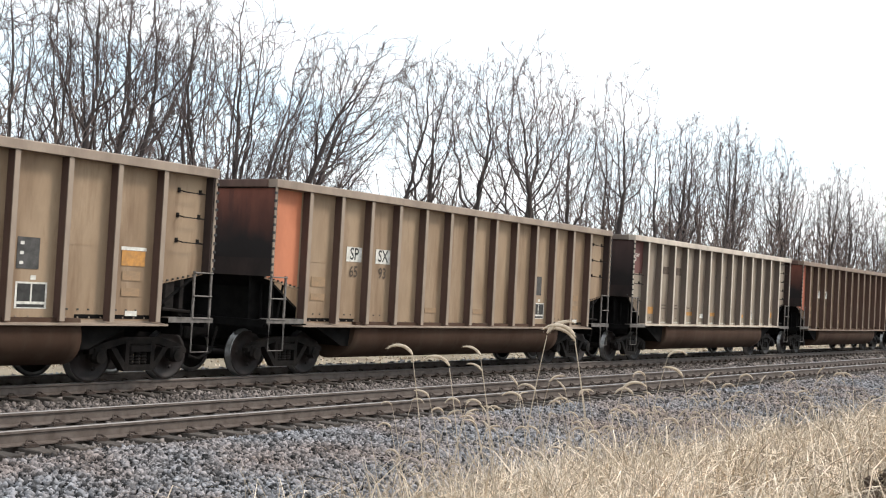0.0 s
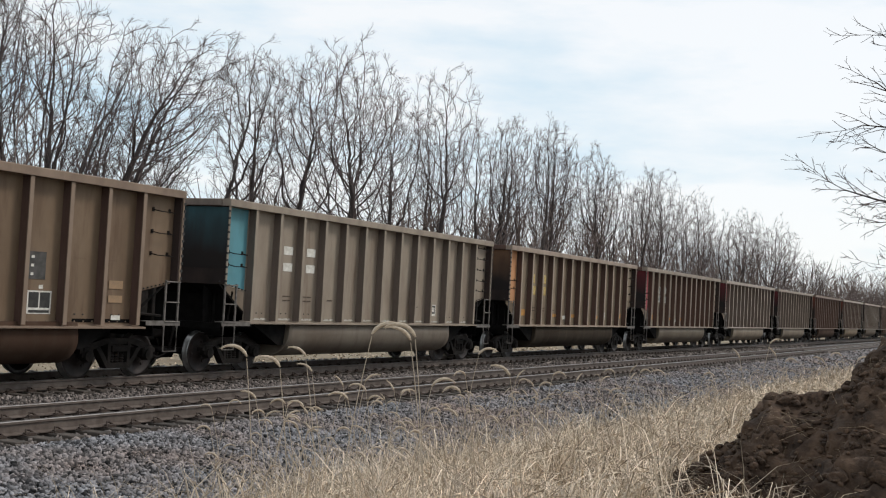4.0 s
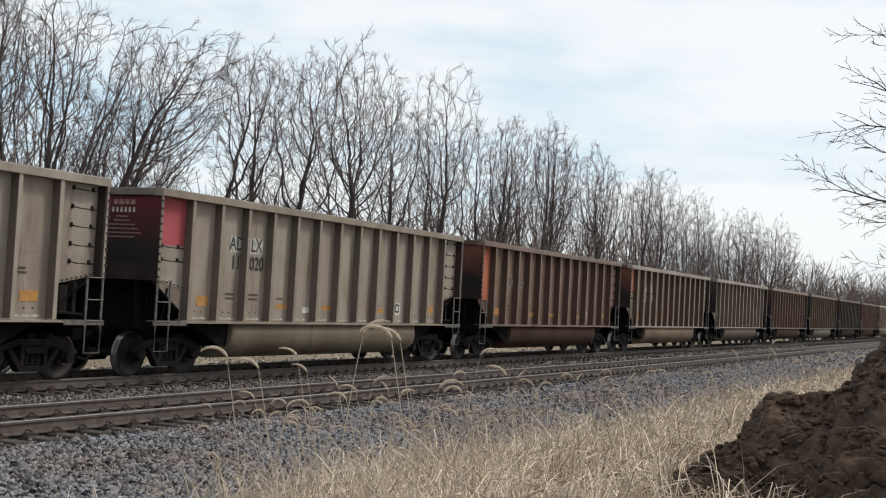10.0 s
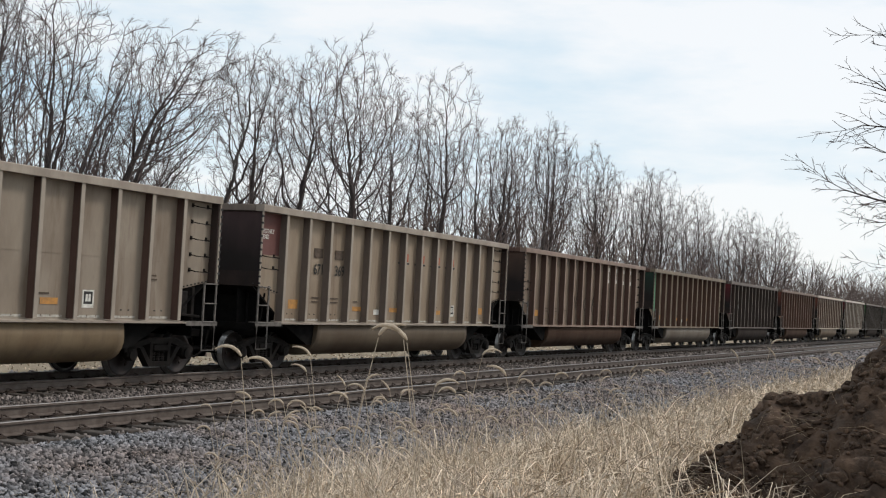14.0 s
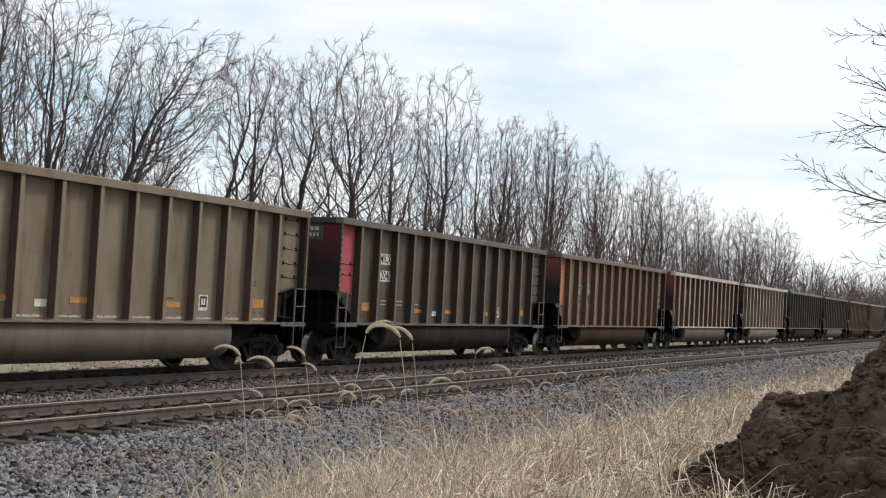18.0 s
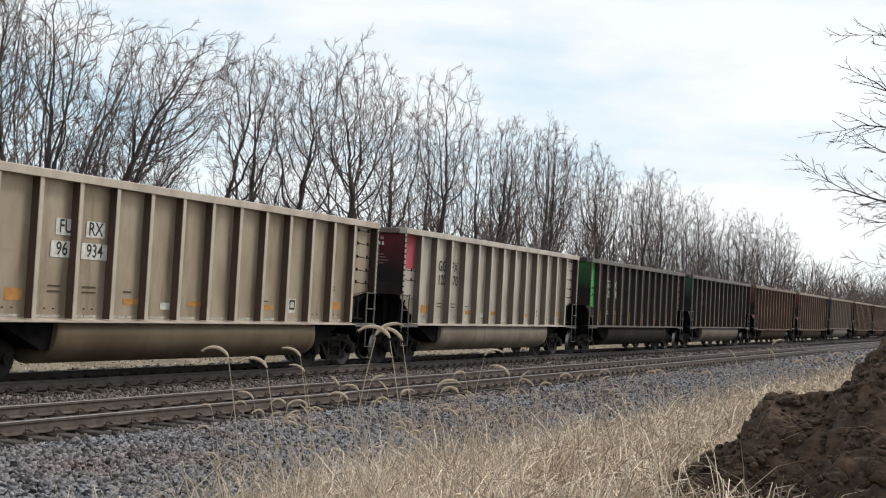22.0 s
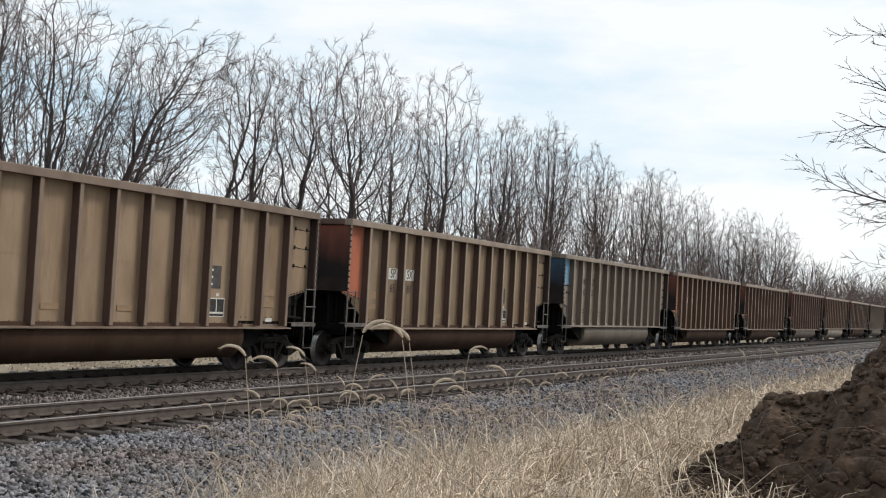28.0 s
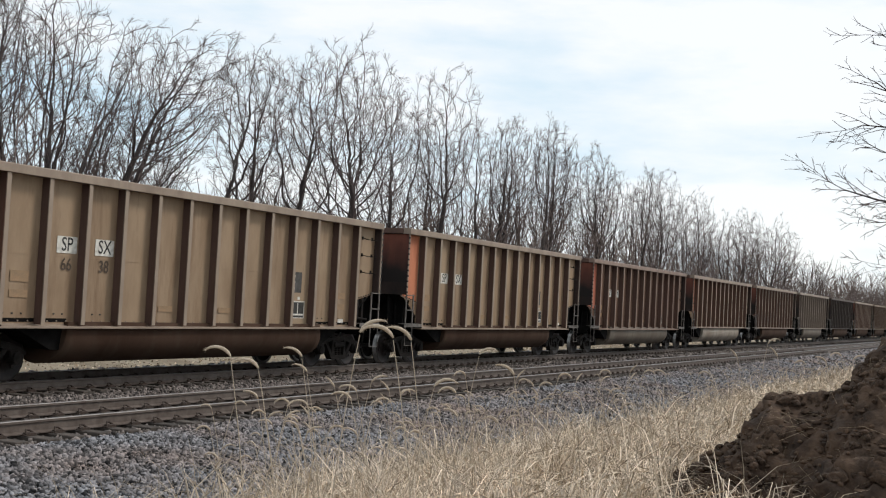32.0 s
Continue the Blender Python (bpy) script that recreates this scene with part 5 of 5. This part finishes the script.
def bent_straw(name, n, x0, x1, y0, y1, seed, label):
    """Broken stalks lying across the grass, each kinked once."""
    rng = np.random.default_rng(seed)
    x, y = x0 + (x1 - x0) * rng.uniform(0, 1, n) ** 1.3, rng.uniform(y0, y1, n)
    keep = verge(x, y) + 0.06 > rng.uniform(0, 1, n)
    x, y = x[keep], y[keep]
    n = len(x)
    z = np.array([ground_z(a, b) for a, b in zip(x, y)])
    a, el, l = rng.uniform(0, math.tau, n), rng.uniform(0.5, 1.4, n), rng.uniform(0.2, 0.5, n)
    a2, el2 = a + rng.normal(0, 0.8, n), rng.uniform(-0.7, 0.35, n)
    p0 = np.stack([x, y, z], 1)
    p1 = p0 + np.stack([np.cos(a) * np.cos(el), np.sin(a) * np.cos(el), np.sin(el)], 1) * l[:, None]
    p2 = p1 + np.stack([np.cos(a2) * np.cos(el2), np.sin(a2) * np.cos(el2), np.sin(el2)], 1) * l[:, None] * rng.uniform(0.5, 1.1, (n, 1))
    w = (0.0030 * rng.uniform(0.6, 1.3, n) * (0.7 + x / 28))[:, None] * np.array([[0.44, -0.9, 0.0]])
    up = (0.0030 * (0.7 + x / 28))[:, None] * np.array([[0.0, 0.0, 1.0]])
    V = np.stack([p0 - w, p0 + w, p1 - w + up, p1 + w - up, p2 - up * 0.5, p2 + up * 0.5], 1)
    F = (np.arange(n)[:, None, None] * 6 + np.array([(0, 1, 3, 2), (2, 3, 5, 4)])[None]).reshape(-1, 4)
    return tagged(new(name, soup(name, V.reshape(-1, 3), F, M_GRASS)), label, "dry grass", kind="stuff")


blades("dry_grass", 2600, 7.8, 13.0, 3.9, 6.6, 0.5, 0.95, 0.0075, 41, "thick clump of pale dry stalks by the ballast", stalks)
for tx, ty, many, tall in ((10.7, 6.8, 300, 0.75), (11.3, 6.6, 360, 0.85), (11.9, 6.9, 300, 0.8), (12.5, 6.5, 360, 0.85), (11.5, 6.1, 300, 0.8), (12.9, 6.1, 300, 0.8), (13.6, 6.3, 300, 0.7),
                           (12.3, 7.3, 160, 0.6), (13.3, 7.0, 160, 0.6), (14.3, 6.1, 260, 0.7), (14.9, 5.6, 260, 0.7), (15.7, 5.9, 200, 0.65), (16.6, 5.2, 240, 0.7), (18.0, 5.4, 240, 0.7)):
    blades("grass_tuft", many, tx - 0.45, tx + 0.45, ty - 0.4, ty + 0.4, 0.35, tall, 0.009, int(tx * 100), "Dense tuft of tall pale dry stalks",
           lambda x, y: np.exp(-((x - tx) ** 2 + (y - ty) ** 2) / 0.06))
bent_straw("dry_straw", 4500, 7.5, 26, 1.5, 9.0, 37, "broken pale straw lying across the grass")
bent_straw("dry_straw", 3500, 26, 60, 3.0, 9.0, 38, "broken pale straw along the ballast")


# ---- foxtails ----
def foxtail_kind(seed, height, arc, head):
    """A tall stem that arches over at the top into a bristly seed head; local +x is the way it nods."""
    rng = random.Random(seed)
    stem, p = [], Vector((0, 0, 0))
    n = 10
    a = 0.03
    for i in range(n + 1):
        stem.append(p.copy())
        a += 0.025
        p = p + Vector((math.sin(a), rng.gauss(0, 0.03), math.cos(a))) * height / n
    spine, a = [stem[-1].copy()], a + 0.1
    p = spine[0].copy()
    for i in range(12):
        a += arc / 12
        p = p + Vector((math.sin(a), 0, math.cos(a))) * head / 12
        spine.append(p.copy())
    bm = bmesh.new()
    rod(bm, stem, [0.0042 - 0.0018 * i / n for i in range(n + 1)], 4)
    for k in (2, 4):                                # dry leaves on the stem
        q, s = stem[k], rng.choice((-1, 1))
        w = Vector((0, 0.006, 0))
        c = [q, q + Vector((s * 0.06, 0.01, 0.09)), q + Vector((s * 0.16, 0.02, 0.06)), q + Vector((s * 0.22, 0.02, -0.03))]
        rows = [(bm.verts.new(u - w * (1 - i / 3.2)), bm.verts.new(u + w * (1 - i / 3.2))) for i, u in enumerate(c)]
        for r0, r1 in zip(rows[:-1], rows[1:]):
            bm.faces.new((r0[0], r0[1], r1[1], r1[0]))
    stem_me = to_mesh("stem", bm, M_GRASS)
    bm = bmesh.new()
    rr = [0.004, 0.007, 0.009, 0.0095, 0.0095, 0.0095, 0.009, 0.0085, 0.008, 0.007, 0.006, 0.0045, 0.002]
    rod(bm, spine, rr, 7)
    for i in range(150):                            # bristles
        k = rng.randint(0, 11)
        q = spine[k].lerp(spine[k + 1], rng.random())
        d = (spine[k + 1] - spine[k]).normalized()
        s = d.orthogonal().normalized()
        s.rotate(Matrix.Rotation(rng.uniform(0, math.tau), 3, d))
        e = q + (d * 0.6 + s).normalized() * rng.uniform(0.014, 0.023)
        w = d.cross(s) * 0.0011
        bm.faces.new((bm.verts.new(q - w), bm.verts.new(q + w), bm.verts.new(e)))
    return stem_me, to_mesh("seed_head", bm, M_SEED), spine


FOX = [foxtail_kind(41, 1.0, 1.8, 0.17), foxtail_kind(42, 1.0, 1.4, 0.15), foxtail_kind(43, 1.0, 2.2, 0.15), foxtail_kind(44, 1.0, 0.6, 0.13)]
SWAY = []


def foxtail(kind, x, y, top, turn, label):
    stem, head, spine = FOX[kind]
    lean = spine[0].x                             # the foot stands back, so that the arch comes where it should
    x, y = x - lean * math.cos(radians(turn)), y - lean * math.sin(radians(turn))
    z = ground_z(x, y) - 0.02
    fx = new("foxtail_grass")
    tagged(fx, label, "wild grass", "foxtail grasses by the ballast")
    fx.matrix_basis = pose(x, y, z, 0, 0, turn)
    s = max(0.3, top - z)
    st = child("stem", stem, fx)
    st.scale = (1, 1, s)
    hd = child("seed_head", head, fx, "nodding bristly seed head")
    hd.location = (0, 0, s - 1.0)
    return fx


# x, y, height of the arch, nod (-1: towards the left end of the train), kind
FOXTAILS = [(5.48, 3.89, 1.58, -1, 0), (5.59, 3.72, 1.53, -1, 0), (7.11, 4.46, 1.51, -1, 1), (8.56, 5.31, 1.3, -1, 1), (10.03, 5.86, 1.08, -1, 3),
            (8.77, 4.95, 1.16, -1, 0), (8.81, 4.88, 1.24, 1, 1), (10.26, 5.45, 1.06, -1, 3), (4.86, 2.55, 1.77, -1, 0), (5.37, 2.77, 1.74, -1, 1),
            (5.08, 2.83, 1.77, 1, 1), (6.79, 3.31, 1.41, 1, 0), (7.62, 3.51, 1.32, -1, 2), (8.63, 3.83, 1.54, 1, 0), (7.34, 3.05, 1.48, -1, 1),
            (11.66, 4.74, 1.18, 1, 3), (10.9, 4.03, 1.28, 1, 2), (8.33, 5.66, 1.06, -1, 1), (8.46, 5.46, 1.03, -1, 2), (9.17, 5.69, 0.95, -1, 0),
            (10.27, 7.28, 0.78, 1, 2), (7.71, 4.42, 1.19, -1, 0), (9.45, 5.2, 1.03, 1, 2), (13.34, 4.26, 1.22, -1, 2), (13.44, 3.93, 1.24, 1, 2),
            (13.51, 3.68, 1.24, -1, 0), (13.6, 3.32, 1.26, 1, 2), (13.69, 2.92, 1.48, -1, 3), (13.75, 2.61, 1.65, 1, 1), (13.77, 2.53, 1.52, -1, 3),
            (13.8, 2.38, 1.46, 1, 2), (13.85, 2.03, 1.48, -1, 1), (13.88, 1.83, 1.57, -1, 2), (13.89, 1.73, 1.53, 1, 0), (9.66, 6.45, 0.76, 1, 1),
            (9.84, 6.18, 0.72, -1, 0), (8.67, 5.12, 0.83, 1, 2), (9.41, 5.27, 0.73, -1, 1), (11.59, 4.91, 0.72, -1, 0), (10.43, 5.12, 0.88, 1, 2)]
for x, y, top, nod, kind in FOXTAILS:
    SWAY.append(foxtail(kind, x, y, top, 116 if nod < 0 else -64, "Tall dry foxtail with an arching seed head, stirred by the wind"))
frng = random.Random(6)
for i in range(230):
    x = 9 + 32 * frng.random() ** 1.5
    y = frng.uniform(4.2, 8.8)
    if y / x > 0.74:
        continue
    foxtail(frng.choice((0, 1, 2, 3)), x, y, ground_z(x, y) + frng.uniform(0.5, 1.25 if x < 16 else 0.95), frng.choice((116, -64)) + frng.uniform(-40, 40),
            "Low dry foxtail among the straw grass")


# ---- heap of dug clay ----
CREST_Y = np.array([-4.5, -2.5, -1.2, 0.0, 0.8, 1.1, 1.32, 1.5, 1.68, 1.9, 2.08, 2.2, 2.45, 2.7, 3.0, 3.4])
CREST_Z = np.array([0.2, 0.9, 1.65, 2.0, 1.9, 1.76, 1.52, 1.36, 1.29, 1.33, 1.20, 0.98, 0.80, 0.55, 0.18, -0.3])


def heap_z(x, y):
    """The heap's broad form: a crest that falls towards the track, and a slope down to the camera's side."""
    y += 0.16 * (x - 10.7) * 0.6
    z = float(np.interp(y, CREST_Y, CREST_Z))
    d = x - 10.7
    z -= 0.62 * max(0.0, -d) ** 1.25 if d < 0 else 0.5 * d ** 1.5
    p = Vector((x, y, 0.0))
    return z + 0.09 * noise.noise(p * 1.6) + 0.05 * noise.noise(p * 3.7 + Vector((5, 1, 2))) - 0.04


def clod_relief(p):
    """Rounded clods with creases between them, at falling sizes."""
    out = 0.0
    for sc, amp in ((3.2, 0.085), (6.5, 0.062), (13.0, 0.034), (27.0, 0.014)):
        w = p * sc + Vector((noise.noise(p * sc * 0.9), noise.noise(p * sc * 0.9 + Vector((9, 2, 4))), noise.noise(p * sc * 0.9 + Vector((3, 7, 1))))) * 0.55
        near, next_near = noise.voronoi(w)[0][:2]
        out += (min(1.0, (next_near - near) * 2.2) ** 0.6 - 0.55) * amp * (0.6 + 0.8 * noise.cell(w))
    return out + 0.02 * noise.noise(p * 9) + 0.01 * noise.noise(p * 40)


def chunk(rng):
    """A crumbly clod: a rounded, pitted, uneven lump."""
    bm = bmesh.new()
    bmesh.ops.create_icosphere(bm, subdivisions=2, radius=0.5)
    o = Vector((rng.uniform(0, 50), 0, 0))
    sx, sz = rng.uniform(0.9, 1.4), rng.uniform(0.6, 0.9)
    for v in bm.verts:
        c = v.co.copy()
        v.co = c * (1 + 0.45 * noise.noise(c * 2.2 + o) + 0.28 * noise.noise(c * 5 + o))
        v.co.x, v.co.z = v.co.x * sx, v.co.z * sz
    return bm


def build_heap():
    step = 0.028
    gx, gy = np.arange(7.9, 12.3, step), np.arange(-1.6, 3.5, step)
    v = []
    for x in gx:
        for y in gy:
            z = heap_z(x, y)
            g = ground_z(x, y) - 0.15
            if z < g - 0.1:
                v.append((x, y, g - 0.1))
                continue
            nx, nyy = heap_z(x + 0.1, y) - z, heap_z(x, y + 0.1) - z
            nrm = Vector((-nx * 10, -nyy * 10, 1)).normalized()
            q = Vector((x, y, z)) + nrm * clod_relief(Vector((x, y, z)))
            v.append(tuple(q))
    ny = len(gy)
    f = [(i * ny + j, (i + 1) * ny + j, (i + 1) * ny + j + 1, i * ny + j + 1) for i in range(len(gx) - 1) for j in range(ny - 1)]
    heap = tagged(new("clay_heap"), "Heap of freshly dug dark brown clay clods with straw in it", "soil heap")
    soil = soup("soil", v, f, M_CLOD)
    soil.polygons.foreach_set("use_smooth", [True] * len(soil.polygons))
    child("soil", soil, heap, "crumbling dark brown clay")
    rng = random.Random(12)
    shapes = []
    for k in range(9):
        me = to_mesh("clod", chunk(rng), M_CLOD2)
        me.polygons.foreach_set("use_smooth", [k % 3 > 0] * len(me.polygons))
        shapes.append(me)

    def spot(x0, x1, y0, y1):
        while True:
            x, y = rng.uniform(x0, x1), rng.uniform(y0, y1)
            z = heap_z(x, y)
            if z > ground_z(x, y) - 0.05:
                return x, y, z
    for i in range(280):
        x, y, z = spot(8.1, 11.6, -0.4, 3.2)
        s = 0.05 + 0.17 * rng.random() ** 2.6
        child("clod", rng.choice(shapes), heap, m=pose(x, y, z - s * 0.05, rng.uniform(-40, 40), rng.uniform(-40, 40), rng.uniform(0, 360)) @ Matrix.Scale(s, 4))
    V, F, base = [], [], 0
    balls = []
    for k in range(8):                              # crumbs of the same clay
        b2 = chunk(rng)
        b2.verts.index_update()
        balls.append((np.array([tuple(w.co) for w in b2.verts]), np.array([[w.index for w in f.verts] for f in b2.faces])))
        b2.free()
    nrng = np.random.default_rng(3)
    for n in range(2400):
        x, y, z = spot(8.0, 11.6, -0.6, 3.4)
        s = 0.02 + 0.06 * nrng.uniform() ** 2
        bv, bf = balls[n % 8]
        t = nrng.uniform(0, math.tau)
        spin = np.array([[math.cos(t), -math.sin(t), 0], [math.sin(t), math.cos(t), 0], [0, 0, 1]])
        V.append((bv * s * nrng.uniform(0.7, 1.2, (1, 3))) @ spin + (x, y, z + nrng.uniform(-0.01, 0.03)))
        F.append(bf + base)
        base += len(bv)
    tagged(child("loose_clay", soup("loose_clay", np.concatenate(V), np.concatenate(F), M_CLOD2), heap), kind="stuff")
    bm = bmesh.new()
    for i in range(420):                            # straw and roots caught in the clay, thickest at its foot
        x, y, z = spot(8.2, 11.0, 0.2, 3.2)
        if y < 1.7 and rng.random() < 0.6:
            continue
        a, l = rng.uniform(0, math.tau), rng.uniform(0.08, 0.42)
        p = Vector((x, y, z + 0.03))
        rod(bm, [p, p + Vector((math.cos(a) * l * 0.5, math.sin(a) * l * 0.5, rng.uniform(0.0, 0.12))), p + Vector((math.cos(a) * l, math.sin(a) * l, rng.uniform(-0.08, 0.08)))], [0.0013, 0.0012, 0.0007], 3)
    tagged(part("straw", bm, M_STRAW, heap, "pale straw stalks"), kind="stuff")


build_heap()

# ---- what moves: the train rolls by, its wheels turn, the foxtails sway ----
SPEED = 11.257
DRIFT = [(0, -1.40), (3, -0.6), (6, -0.3), (9, -0.02), (13, 0.08), (19, 0.2), (23, 0.2), (28, -0.05), (32, -0.25)]
FIRST = 83.8 - 5 * PITCH + HALF                     # centre of the first car at the start


def travelled(t):
    return SPEED * t - float(np.interp(t, [a for a, _ in DRIFT], [b for _, b in DRIFT]))


def motions():
    for i, car in enumerate(TRAIN):
        rows = [(t, pose(FIRST + i * PITCH - travelled(t), TRACKS["far"], 0)) for t in np.arange(0, 32.01, 1.0)]
        walk(car, rows)
    # one turning wheelset for each end of a truck; the others run in step with it
    lead = {}
    for car in TRAIN:
        for ob in car.children_recursive:
            if not ob.name.startswith("wheelset"):
                continue
            key = ob.location.x > 0
            if key not in lead:
                place = ob.matrix_basis.translation.copy()
                walk(ob, [(k / 30, pose(place.x, 0, place.z, 0, -math.degrees(travelled(k / 30) / 0.457), 0)) for k in range(961)])
                lead[key] = ob
            else:
                src = lead[key].animation_data
                ob.rotation_mode = "QUATERNION"
                ob.animation_data_create()
                ob.animation_data.action = src.action
                ob.animation_data.action_slot = src.action_slot
    rng = random.Random(77)
    for fx in SWAY:
        m0 = fx.matrix_basis.copy()
        ph, per = rng.uniform(0, 6.28), rng.uniform(1.7, 2.6)
        rows = []
        for k in range(41):
            t = k * 0.8
            a = 1.3 * math.sin(t * 6.28 / per + ph) + 1.6 * math.sin(t * 6.28 / 11.0 + 0.4 * ph) + rng.uniform(-0.4, 0.4)
            rows.append((t, m0 @ Matrix.Rotation(radians(a), 4, "Y")))
        walk(fx, rows)


motions()
